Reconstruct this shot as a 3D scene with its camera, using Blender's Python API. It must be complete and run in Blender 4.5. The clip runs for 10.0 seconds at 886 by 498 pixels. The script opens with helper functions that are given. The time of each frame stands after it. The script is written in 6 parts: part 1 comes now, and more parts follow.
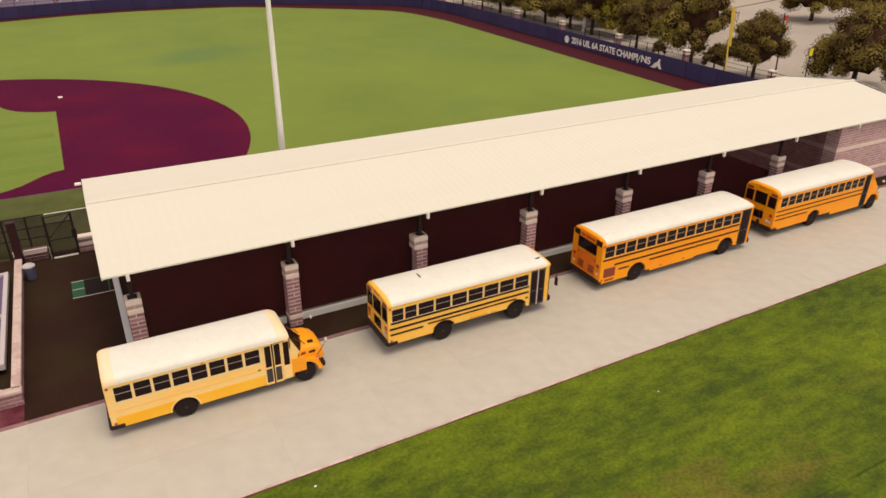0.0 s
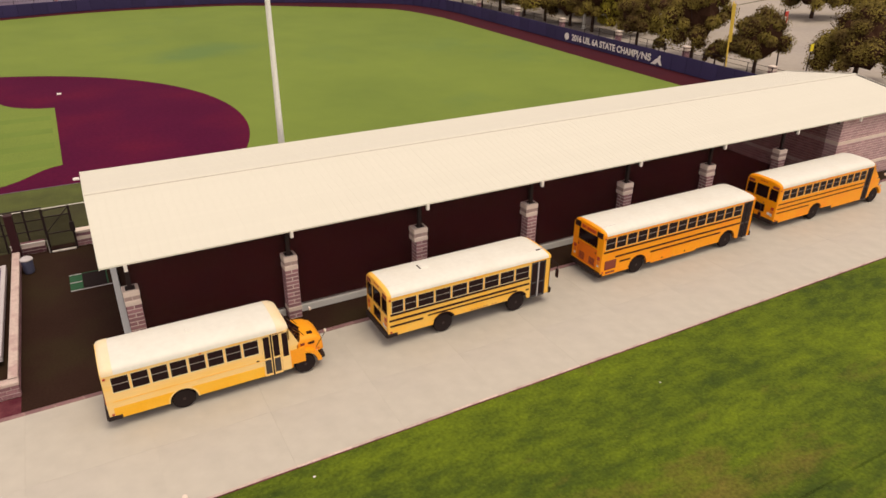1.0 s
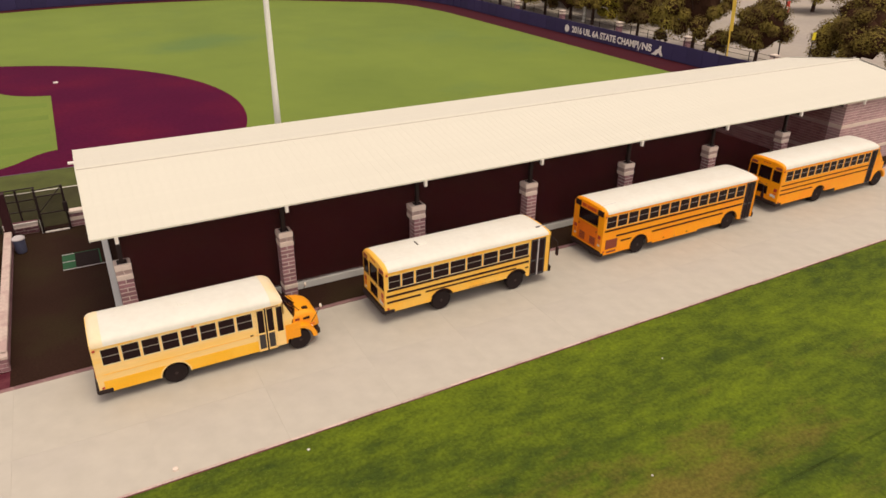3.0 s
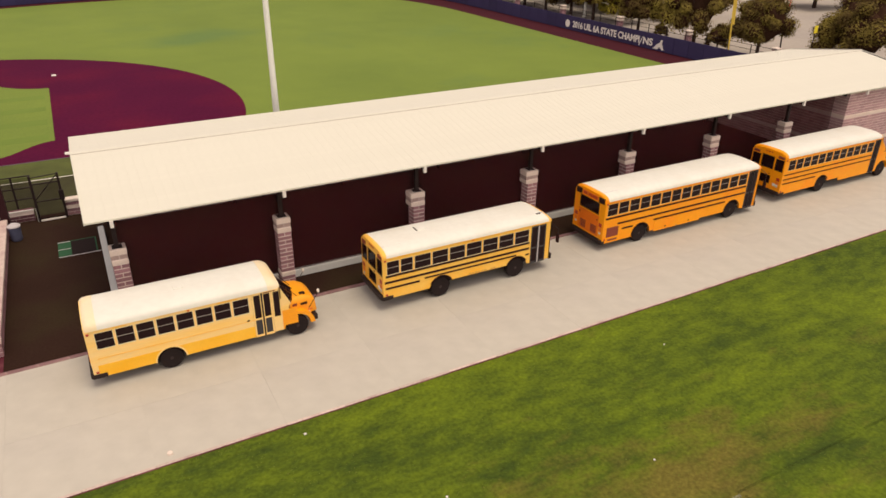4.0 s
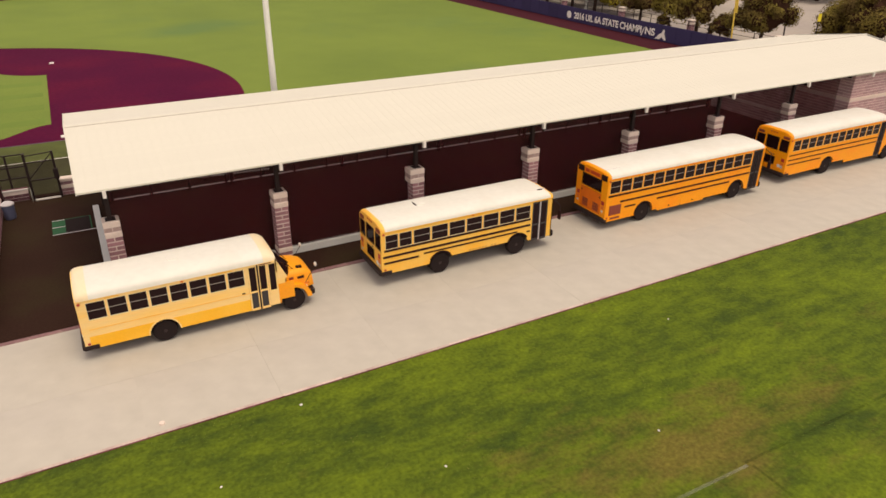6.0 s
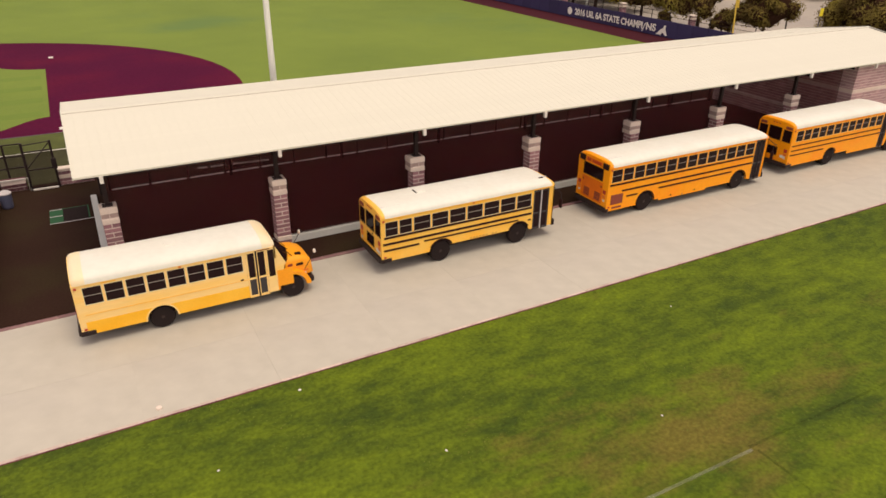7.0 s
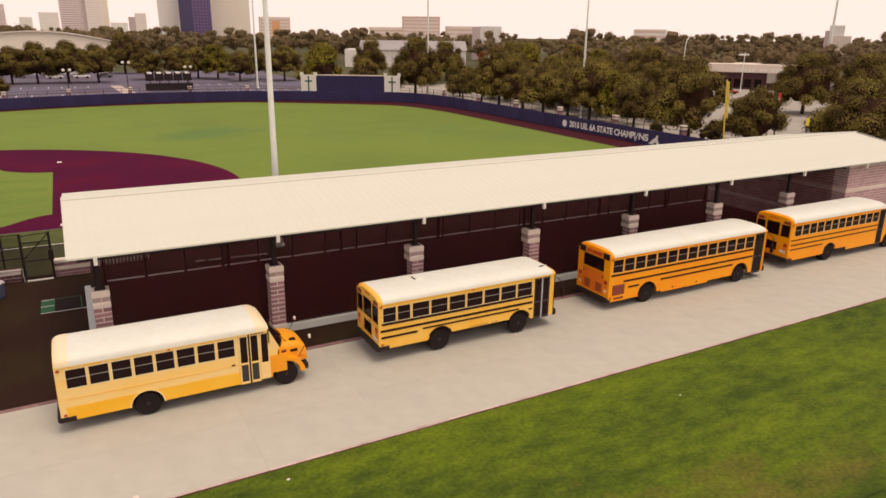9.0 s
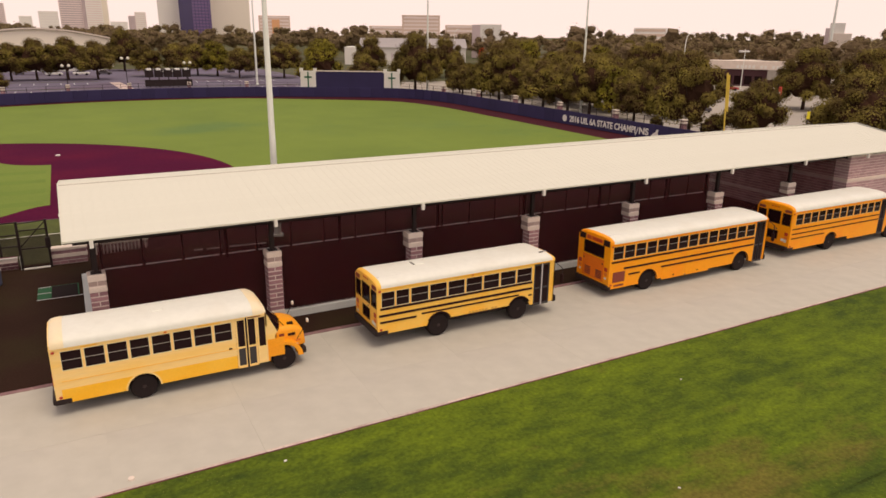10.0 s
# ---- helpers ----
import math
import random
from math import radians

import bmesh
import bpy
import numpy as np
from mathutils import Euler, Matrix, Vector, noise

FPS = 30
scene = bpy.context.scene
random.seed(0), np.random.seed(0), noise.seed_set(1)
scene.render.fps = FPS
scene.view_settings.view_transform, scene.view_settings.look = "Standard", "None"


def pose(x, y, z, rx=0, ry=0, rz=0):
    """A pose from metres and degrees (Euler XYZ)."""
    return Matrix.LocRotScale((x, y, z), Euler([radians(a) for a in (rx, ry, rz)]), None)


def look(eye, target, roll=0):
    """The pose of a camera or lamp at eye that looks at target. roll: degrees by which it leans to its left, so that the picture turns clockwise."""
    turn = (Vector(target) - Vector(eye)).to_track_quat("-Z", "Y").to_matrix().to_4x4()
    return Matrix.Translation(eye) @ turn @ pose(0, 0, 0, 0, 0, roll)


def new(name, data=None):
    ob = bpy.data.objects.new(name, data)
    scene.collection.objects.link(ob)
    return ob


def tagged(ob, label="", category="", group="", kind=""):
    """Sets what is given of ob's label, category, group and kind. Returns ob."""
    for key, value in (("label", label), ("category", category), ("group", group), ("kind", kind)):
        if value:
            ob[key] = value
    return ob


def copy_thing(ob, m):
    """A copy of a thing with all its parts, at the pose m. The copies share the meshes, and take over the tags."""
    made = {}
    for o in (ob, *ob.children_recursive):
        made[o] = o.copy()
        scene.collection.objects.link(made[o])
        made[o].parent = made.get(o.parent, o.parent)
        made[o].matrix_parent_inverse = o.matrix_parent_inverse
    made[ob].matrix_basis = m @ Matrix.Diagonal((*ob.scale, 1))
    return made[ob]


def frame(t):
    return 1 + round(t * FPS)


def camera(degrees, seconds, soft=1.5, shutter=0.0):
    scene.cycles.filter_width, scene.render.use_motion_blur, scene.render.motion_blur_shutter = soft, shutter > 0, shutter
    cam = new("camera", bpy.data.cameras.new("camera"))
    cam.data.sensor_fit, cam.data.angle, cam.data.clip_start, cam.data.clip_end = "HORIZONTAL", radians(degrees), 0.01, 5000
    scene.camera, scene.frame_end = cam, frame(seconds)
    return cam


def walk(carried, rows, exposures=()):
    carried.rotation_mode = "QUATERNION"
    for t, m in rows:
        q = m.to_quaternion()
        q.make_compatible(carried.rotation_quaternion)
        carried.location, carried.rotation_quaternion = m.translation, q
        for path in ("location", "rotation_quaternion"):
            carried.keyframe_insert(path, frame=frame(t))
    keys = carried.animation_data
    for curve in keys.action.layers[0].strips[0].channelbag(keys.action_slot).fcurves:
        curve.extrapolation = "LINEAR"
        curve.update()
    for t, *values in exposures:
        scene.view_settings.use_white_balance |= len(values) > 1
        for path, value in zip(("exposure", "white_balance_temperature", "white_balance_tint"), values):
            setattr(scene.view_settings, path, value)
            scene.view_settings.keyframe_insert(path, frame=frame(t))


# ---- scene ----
cam = camera(65.2, 10.0, soft=1.55)
PATH = [
    (0, (-0.516, -29.438, 19.193), (0.338, -27.87, 18.292), 0.7),
    (0.5, (-0.502, -29.467, 18.967), (0.352, -27.898, 18.067), 0.7),
    (1, (-0.509, -29.457, 18.688), (0.345, -27.888, 17.789), 0.6),
    (1.5, (-0.473, -29.477, 18.419), (0.38, -27.908, 17.519), 0.6),
    (2, (-0.458, -29.497, 18.091), (0.396, -27.927, 17.192), 0.6),
    (3.5, (-0.375, -29.538, 16.989), (0.479, -27.966, 16.093), 0.6),
    (4, (-0.339, -29.531, 16.617), (0.514, -27.959, 15.721), 0.6),
    (4.5, (-0.293, -29.561, 16.238), (0.56, -27.99, 15.342), 0.6),
    (5, (-0.25, -29.564, 15.877), (0.602, -27.992, 14.982), 0.6),
    (5.5, (-0.267, -29.56, 15.61), (0.584, -27.987, 14.715), 0.6),
    (7, (-0.274, -29.578, 14.684), (0.576, -28.003, 13.791), 0.6),
    (7.5, (-0.271, -29.576, 14.354), (0.583, -27.993, 13.479), 0.6),
    (8, (-0.235, -29.515, 14.086), (0.636, -27.899, 13.292), 0.6),
    (8.5, (-0.225, -29.474, 13.769), (0.671, -27.813, 13.107), 0.7),
    (8.6, (-0.226, -29.479, 13.691), (0.674, -27.808, 13.059), 0.7),
    (8.7, (-0.228, -29.483, 13.613), (0.677, -27.805, 13.009), 0.7),
    (8.8, (-0.229, -29.488, 13.534), (0.678, -27.806, 12.944), 0.7),
    (9, (-0.232, -29.497, 13.378), (0.675, -27.815, 12.788), 0.7),
    (9.5, (-0.198, -29.499, 13.067), (0.709, -27.817, 12.476), 0.7),
    (10, (-0.177, -29.5, 12.708), (0.73, -27.818, 12.116), 0.7),
]
walk(cam, [(t, look(eye, target, roll)) for t, eye, target, roll in PATH],
     exposures=[(t, ev, 6500, tint) for t, ev, tint in ((0, -0.01, 12.5), (5.5, 0.02, 12.5), (7.0, 0.03, 12.5), (7.6, 0.05, 12.5), (8.2, 0.11, 12.6), (8.65, 0.14, 13.3), (9.0, -0.09, 14), (9.5, -0.15, 14), (10, -0.15, 14))])

# ---- world, sun ----
world = bpy.data.worlds.new("dusk_sky")
scene.world = world
world.use_nodes = True
wn, wl = world.node_tree.nodes, world.node_tree.links
sky = wn.new("ShaderNodeTexSky")
sky.sky_type, sky.sun_disc = "NISHITA", False
sky.sun_elevation, sky.sun_rotation = radians(70), radians(158)
sky.dust_density, sky.air_density = 4.0, 1.0
bg_sky = wn["Background"]
bg_sky.inputs["Strength"].default_value = 0.03
wl.new(sky.outputs[0], bg_sky.inputs["Color"])
bg_veil = wn.new("ShaderNodeBackground")          # thin bright cloud over the whole sky
bg_veil.inputs["Color"].default_value = (1.0, 0.812, 0.705, 1)
w_add = wn.new("ShaderNodeAddShader")
w_tc, w_sep, w_rng = wn.new("ShaderNodeTexCoord"), wn.new("ShaderNodeSeparateXYZ"), wn.new("ShaderNodeMapRange")
wl.new(w_tc.outputs["Generated"], w_sep.inputs[0])  # the veil is brightest near the horizon
wl.new(w_sep.outputs["Z"], w_rng.inputs[0])
w_rng.inputs[1].default_value, w_rng.inputs[2].default_value = 0.0, 0.32
w_rng.inputs[3].default_value, w_rng.inputs[4].default_value = 1.15, 0.80
wl.new(w_rng.outputs[0], bg_veil.inputs["Strength"])
wl.new(bg_sky.outputs[0], w_add.inputs[0])
wl.new(bg_veil.outputs[0], w_add.inputs[1])
wl.new(w_add.outputs[0], wn["World Output"].inputs["Surface"])
sun = new("sun", bpy.data.lights.new("sun", "SUN"))
sun.data.energy, sun.data.angle, sun.data.color = 1.5, radians(28), (1.0, 0.86, 0.63)
sun.matrix_world = look((0, 0, 60), (-8.0, 20.0, 0))     # high sun behind thin cloud


# ---- materials ----
def material(name, base, rough=0.7, metal=0.0, var=0.12, coarse=0.6, fine=14.0, bump=0.15, second=None,
             blend=(0.45, 0.65), each=0.0, island=0.0, spec=0.5, stretch=(1, 1, 1)):
    """Principled surface with variation at two scales; second: a colour that shows in patches."""
    m = bpy.data.materials.new(name)
    m.use_nodes = True
    n, l = m.node_tree.nodes, m.node_tree.links
    p = n["Principled BSDF"]
    p.inputs["Roughness"].default_value, p.inputs["Metallic"].default_value = rough, metal
    p.inputs["Specular IOR Level"].default_value = spec
    tc = n.new("ShaderNodeTexCoord")
    mp = n.new("ShaderNodeMapping")
    mp.inputs["Scale"].default_value = stretch
    l.new(tc.outputs["Object"], mp.inputs[0])
    big, small = n.new("ShaderNodeTexNoise"), n.new("ShaderNodeTexNoise")
    for tex, s, d in ((big, coarse, 4), (small, fine, 3)):
        tex.inputs["Scale"].default_value, tex.inputs["Detail"].default_value = s, d
        l.new(mp.outputs[0], tex.inputs["Vector"])
    mix = n.new("ShaderNodeMix")
    mix.data_type = "RGBA"
    mix.inputs[6].default_value, mix.inputs[7].default_value = (*base, 1), (*(second or base), 1)
    rng = n.new("ShaderNodeMapRange")
    rng.inputs[1].default_value, rng.inputs[2].default_value = blend
    l.new(big.outputs[0], rng.inputs[0])
    l.new(rng.outputs[0], mix.inputs[0])
    val = n.new("ShaderNodeMath")
    val.operation = "ADD"
    l.new(big.outputs[0], val.inputs[0])
    l.new(small.outputs[0], val.inputs[1])
    r2 = n.new("ShaderNodeMapRange")
    r2.inputs[1].default_value, r2.inputs[2].default_value = 0.6, 1.4
    r2.inputs[3].default_value, r2.inputs[4].default_value = 1 - var, 1 + var
    l.new(val.outputs[0], r2.inputs[0])
    hsv = n.new("ShaderNodeHueSaturation")
    l.new(mix.outputs[2], hsv.inputs["Color"])
    last = r2.outputs[0]
    for amount, node, out in ((each, "ShaderNodeObjectInfo", "Random"), (island, "ShaderNodeNewGeometry", "Random Per Island")):
        if amount:
            rnd, r3, mul = n.new(node), n.new("ShaderNodeMapRange"), n.new("ShaderNodeMath")
            r3.inputs[3].default_value, r3.inputs[4].default_value = 1 - amount, 1 + amount
            mul.operation = "MULTIPLY"
            l.new(rnd.outputs[out], r3.inputs[0])
            l.new(r3.outputs[0], mul.inputs[0])
            l.new(last, mul.inputs[1])
            last = mul.outputs[0]
    l.new(last, hsv.inputs["Value"])
    l.new(hsv.outputs[0], p.inputs["Base Color"])
    if bump:
        b = n.new("ShaderNodeBump")
        b.inputs["Strength"].default_value, b.inputs["Distance"].default_value = bump, 0.02
        l.new(small.outputs[0], b.inputs["Height"])
        l.new(b.outputs[0], p.inputs["Normal"])
    return m


def glass_material(name, tint, rough=0.05, seethrough=0.35):
    m = bpy.data.materials.new(name)
    m.use_nodes = True
    p = m.node_tree.nodes["Principled BSDF"]
    p.inputs["Base Color"].default_value = (*tint, 1)
    p.inputs["Roughness"].default_value = rough
    p.inputs["Transmission Weight"].default_value = seethrough
    p.inputs["Specular IOR Level"].default_value = 0.1
    return m


def net_material(name, colour, cover):
    """Fine knotted net: too fine to see its threads, it covers part of what lies behind."""
    m = bpy.data.materials.new(name)
    m.use_nodes = True
    n, l = m.node_tree.nodes, m.node_tree.links
    p = n["Principled BSDF"]
    p.inputs["Base Color"].default_value, p.inputs["Roughness"].default_value = (*colour, 1), 0.95
    p.inputs["Specular IOR Level"].default_value = 0.05
    noise_tex, tc, rng = n.new("ShaderNodeTexNoise"), n.new("ShaderNodeTexCoord"), n.new("ShaderNodeMapRange")
    noise_tex.inputs["Scale"].default_value = 0.8
    l.new(tc.outputs["Object"], noise_tex.inputs["Vector"])
    l.new(noise_tex.outputs[0], rng.inputs[0])
    rng.inputs[1].default_value, rng.inputs[2].default_value = 0.3, 0.7
    rng.inputs[3].default_value, rng.inputs[4].default_value = cover - 0.06, cover + 0.06
    l.new(rng.outputs[0], p.inputs["Alpha"])
    return m


def lawn_material(name, colours, dry, scales=(0.16, 0.9, 26), spots=0.58, stretch=(1, 1, 1), verge=None, grain=(0.82, 1.18), marks=(), tone=(0.35, 0.65)):
    """Mown grass: broad tone patches, dry patches, fine blades."""
    m = bpy.data.materials.new(name)
    m.use_nodes = True
    n, l = m.node_tree.nodes, m.node_tree.links
    p = n["Principled BSDF"]
    p.inputs["Roughness"].default_value, p.inputs["Specular IOR Level"].default_value = 0.9, 0.15
    tc_raw, tc = n.new("ShaderNodeTexCoord"), n.new("ShaderNodeMapping")
    tc.inputs["Scale"].default_value = stretch
    l.new(tc_raw.outputs["Object"], tc.inputs[0])
    tex = []
    for s in scales:
        t = n.new("ShaderNodeTexNoise")
        t.inputs["Scale"].default_value, t.inputs["Detail"].default_value, t.inputs["Roughness"].default_value = s, 6, 0.62
        l.new(tc.outputs[0] if s < 5 else tc_raw.outputs["Object"], t.inputs["Vector"])
        tex.append(t)
    ramp = n.new("ShaderNodeValToRGB")
    ramp.color_ramp.elements[0].position, ramp.color_ramp.elements[1].position = tone
    ramp.color_ramp.elements[0].color, ramp.color_ramp.elements[1].color = (*colours[0], 1), (*colours[1], 1)
    add = n.new("ShaderNodeMath")
    add.operation, add.use_clamp = "MULTIPLY_ADD", False
    l.new(tex[1].outputs[0], add.inputs[0])
    add.inputs[1].default_value = 0.5
    half = n.new("ShaderNodeMath")
    half.operation = "MULTIPLY"
    half.inputs[1].default_value = 0.5
    l.new(tex[0].outputs[0], half.inputs[0])
    l.new(half.outputs[0], add.inputs[2])
    l.new(add.outputs[0], ramp.inputs[0])
    dryness = n.new("ShaderNodeTexNoise")
    dryness.inputs["Scale"].default_value, dryness.inputs["Detail"].default_value, dryness.inputs["Roughness"].default_value = scales[0] * 1.7, 8, 0.7
    shift = n.new("ShaderNodeVectorMath")
    shift.inputs[1].default_value = (31, 17, 5)
    l.new(tc.outputs[0], shift.inputs[0])
    l.new(shift.outputs[0], dryness.inputs["Vector"])
    rng = n.new("ShaderNodeMapRange")
    rng.inputs[1].default_value, rng.inputs[2].default_value, rng.inputs[4].default_value = spots, spots + 0.2, 0.8
    l.new(dryness.outputs[0], rng.inputs[0])
    last = dryness
    if verge:                                  # fall in brightness away from the kerb, put into the colour as dry tone
        sep, far, falloff = n.new("ShaderNodeSeparateXYZ"), n.new("ShaderNodeMapRange"), n.new("ShaderNodeMath")
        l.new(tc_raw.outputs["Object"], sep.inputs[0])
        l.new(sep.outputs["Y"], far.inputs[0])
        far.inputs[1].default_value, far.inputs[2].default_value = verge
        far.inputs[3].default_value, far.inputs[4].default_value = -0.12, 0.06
        falloff.operation = "ADD"
        l.new(dryness.outputs[0], falloff.inputs[0])
        l.new(far.outputs[0], falloff.inputs[1])
        last = falloff
    for centre, reach, amount in marks:        # soft-edged spots of the dry colour
        gap, spread, more = n.new("ShaderNodeVectorMath"), n.new("ShaderNodeMapRange"), n.new("ShaderNodeMath")
        gap.operation, more.operation = "DISTANCE", "ADD"
        gap.inputs[1].default_value = (*centre, 0)
        l.new(tc_raw.outputs["Object"], gap.inputs[0])
        l.new(gap.outputs["Value"], spread.inputs[0])
        spread.inputs[1].default_value, spread.inputs[2].default_value = 0.2, reach
        spread.inputs[3].default_value, spread.inputs[4].default_value = amount, 0.0
        l.new(last.outputs[0], more.inputs[0])
        l.new(spread.outputs[0], more.inputs[1])
        last = more
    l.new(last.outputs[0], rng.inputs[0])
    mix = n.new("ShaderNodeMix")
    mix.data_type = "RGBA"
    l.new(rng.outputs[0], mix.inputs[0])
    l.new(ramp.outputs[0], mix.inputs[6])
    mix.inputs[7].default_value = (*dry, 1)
    hsv, r2 = n.new("ShaderNodeHueSaturation"), n.new("ShaderNodeMapRange")
    r2.inputs[1].default_value, r2.inputs[2].default_value = 0.3, 0.7
    r2.inputs[3].default_value, r2.inputs[4].default_value = grain
    l.new(tex[2].outputs[0], r2.inputs[0])
    l.new(r2.outputs[0], hsv.inputs["Value"])
    l.new(mix.outputs[2], hsv.inputs["Color"])
    l.new(hsv.outputs[0], p.inputs["Base Color"])
    b = n.new("ShaderNodeBump")
    b.inputs["Strength"].default_value, b.inputs["Distance"].default_value = 0.35, 0.04
    l.new(tex[2].outputs[0], b.inputs["Height"])
    l.new(b.outputs[0], p.inputs["Normal"])
    return m


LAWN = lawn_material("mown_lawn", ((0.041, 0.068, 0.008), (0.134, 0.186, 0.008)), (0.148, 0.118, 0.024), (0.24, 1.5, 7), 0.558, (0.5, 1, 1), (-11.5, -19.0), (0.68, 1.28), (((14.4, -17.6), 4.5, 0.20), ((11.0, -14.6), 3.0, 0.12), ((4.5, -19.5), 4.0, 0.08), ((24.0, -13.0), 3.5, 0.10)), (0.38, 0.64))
# wide mark at (50, 54): right outfield's dimmer light, put into the colour
TURF = lawn_material("outfield_turf", ((0.132, 0.193, 0.034), (0.178, 0.246, 0.040)), (0.105, 0.182, 0.052), (0.02, 0.09, 9), 0.60,
                     marks=(((12.0, 68.5), 7.0, 0.16), ((17.0, 71.0), 7.5, 0.18), ((21.5, 74.5), 6.0, 0.16), ((50.0, 54.0), 36.0, 0.20)))
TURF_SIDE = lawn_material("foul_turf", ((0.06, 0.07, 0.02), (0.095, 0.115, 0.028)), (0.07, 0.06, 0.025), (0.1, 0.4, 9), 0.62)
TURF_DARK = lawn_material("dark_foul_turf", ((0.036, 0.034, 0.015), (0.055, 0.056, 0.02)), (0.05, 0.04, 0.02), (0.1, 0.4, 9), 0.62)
TURF_STRIPE = material("brushed_turf", (0.140, 0.208, 0.038), 0.9, var=0.12, coarse=0.3, spec=0.1)
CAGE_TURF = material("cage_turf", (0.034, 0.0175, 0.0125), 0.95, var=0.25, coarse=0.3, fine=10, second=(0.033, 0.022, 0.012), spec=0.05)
MAT_GREEN = material("mat_green", (0.035, 0.11, 0.055), 0.9, spec=0.1)
BULLPEN = material("bullpen_dirt", (0.036, 0.012, 0.013), 0.95, var=0.2, coarse=0.2, second=(0.030, 0.012, 0.011), spec=0.1)
DIRT = material("clay_dirt", (0.080, 0.007, 0.034), 0.95, var=0.22, coarse=0.09, fine=3, second=(0.098, 0.008, 0.029), spec=0.03)
TRACK = material("warning_track", (0.058, 0.010, 0.017), 0.95, var=0.2, coarse=0.2, second=(0.045, 0.009, 0.016), spec=0.1)
CONCRETE = material("pale_concrete", (0.500, 0.477, 0.416), 0.85, var=0.085, coarse=0.17, fine=1.3, second=(0.428, 0.406, 0.366), each=0.010, bump=0.05, spec=0.2)
JOINT = material("joint_sand", (0.465, 0.435, 0.39), 0.95, spec=0.1)
KERB = material("kerb_concrete", (0.58, 0.47, 0.42), 0.85, var=0.18, coarse=1.5, second=(0.42, 0.3, 0.28), each=0.12, spec=0.2)
KERB_WHITE = material("painted_kerb", (0.60, 0.62, 0.60), 0.7, var=0.1, spec=0.3)
EDGE_PINK = material("edge_strip", (0.25, 0.145, 0.15), 0.9, var=0.2, coarse=1.2, second=(0.33, 0.22, 0.20), each=0.1, spec=0.1)
BED_SOIL = material("maroon_bed_soil", (0.10, 0.022, 0.035), 0.95, var=0.25, coarse=0.8, second=(0.15, 0.05, 0.06), spec=0.05)
RIDGE_SHADE = material("ridge_shade_grey", (0.50, 0.46, 0.41), 0.7, var=0.15, coarse=0.8)
ROOF_METAL = material("cream_roof_metal", (0.668, 0.662, 0.568), 0.55, var=0.03, coarse=0.15, fine=2, each=0.005, bump=0.02, spec=0.3)
WHITE_PAINT = material("white_paint", (0.78, 0.76, 0.72), 0.5, var=0.05, bump=0.03)
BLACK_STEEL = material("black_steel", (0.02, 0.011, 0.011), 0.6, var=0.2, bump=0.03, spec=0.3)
BLOCK = material("mauve_block", (0.36, 0.205, 0.225), 0.95, var=0.16, coarse=2.5, fine=30, second=(0.28, 0.155, 0.175), each=0.18, island=0.16, bump=0.4, spec=0.1)
BLOCK_PALE = material("pale_mauve_block", (0.50, 0.34, 0.35), 0.95, var=0.16, coarse=2.5, fine=30, second=(0.42, 0.28, 0.29), each=0.15, island=0.15, bump=0.4, spec=0.1)
BLOCK_DARK = material("dark_mauve_block", (0.13, 0.06, 0.072), 0.95, var=0.18, coarse=2.5, fine=30, each=0.15, island=0.15, bump=0.4, spec=0.1)
BLOCK_TAN = material("grey_mauve_block", (0.42, 0.32, 0.29), 0.95, var=0.1, coarse=2.5, fine=30, each=0.08, island=0.08, bump=0.3, spec=0.1)
MORTAR = material("pale_mortar", (0.74, 0.64, 0.59), 0.95, var=0.1, spec=0.1)
CAST_STONE = material("cast_stone", (0.74, 0.64, 0.56), 0.85, var=0.1, coarse=1.5, bump=0.15, spec=0.2)
NET = net_material("black_net", (0.085, 0.018, 0.022), 0.48)
CHAIN = net_material("black_chain_link", (0.02, 0.010, 0.010), 0.22)
WALL_BLUE = material("padded_blue", (0.036, 0.028, 0.090), 0.75, var=0.15, coarse=0.3, each=0.12, spec=0.25)
YELLOW_POLE = material("foul_pole_yellow", (0.80, 0.56, 0.07), 0.55, var=0.08)
GALV = material("galvanised_pole", (0.80, 0.82, 0.76), 0.5, metal=0.1, var=0.07, coarse=0.8)
ASPHALT = material("pale_asphalt", (0.155, 0.136, 0.190), 0.92, var=0.15, coarse=0.05, fine=2, second=(0.120, 0.092, 0.132), spec=0.15)
ROAD = material("road_concrete", (0.40, 0.36, 0.31), 0.9, var=0.12, coarse=0.06, fine=1.5, second=(0.33, 0.3, 0.27), spec=0.15)
EARTH = material("dry_ground", (0.085, 0.09, 0.04), 0.95, var=0.25, coarse=0.02, fine=0.6, second=(0.12, 0.105, 0.07), spec=0.1)
POST_MAROON = material("dark_maroon_steel", (0.035, 0.010, 0.012), 0.6, var=0.2, bump=0.03, spec=0.2)
BARK = material("bark", (0.055, 0.034, 0.026), 0.95, var=0.3, coarse=3, fine=30, bump=0.5, spec=0.1)


def leaf_material(name, base, second):
    return material(name, base, 0.75, var=0.2, coarse=0.33, fine=3, second=second, blend=(0.40, 0.76), each=0.16, island=0.14, bump=0, spec=0.1)


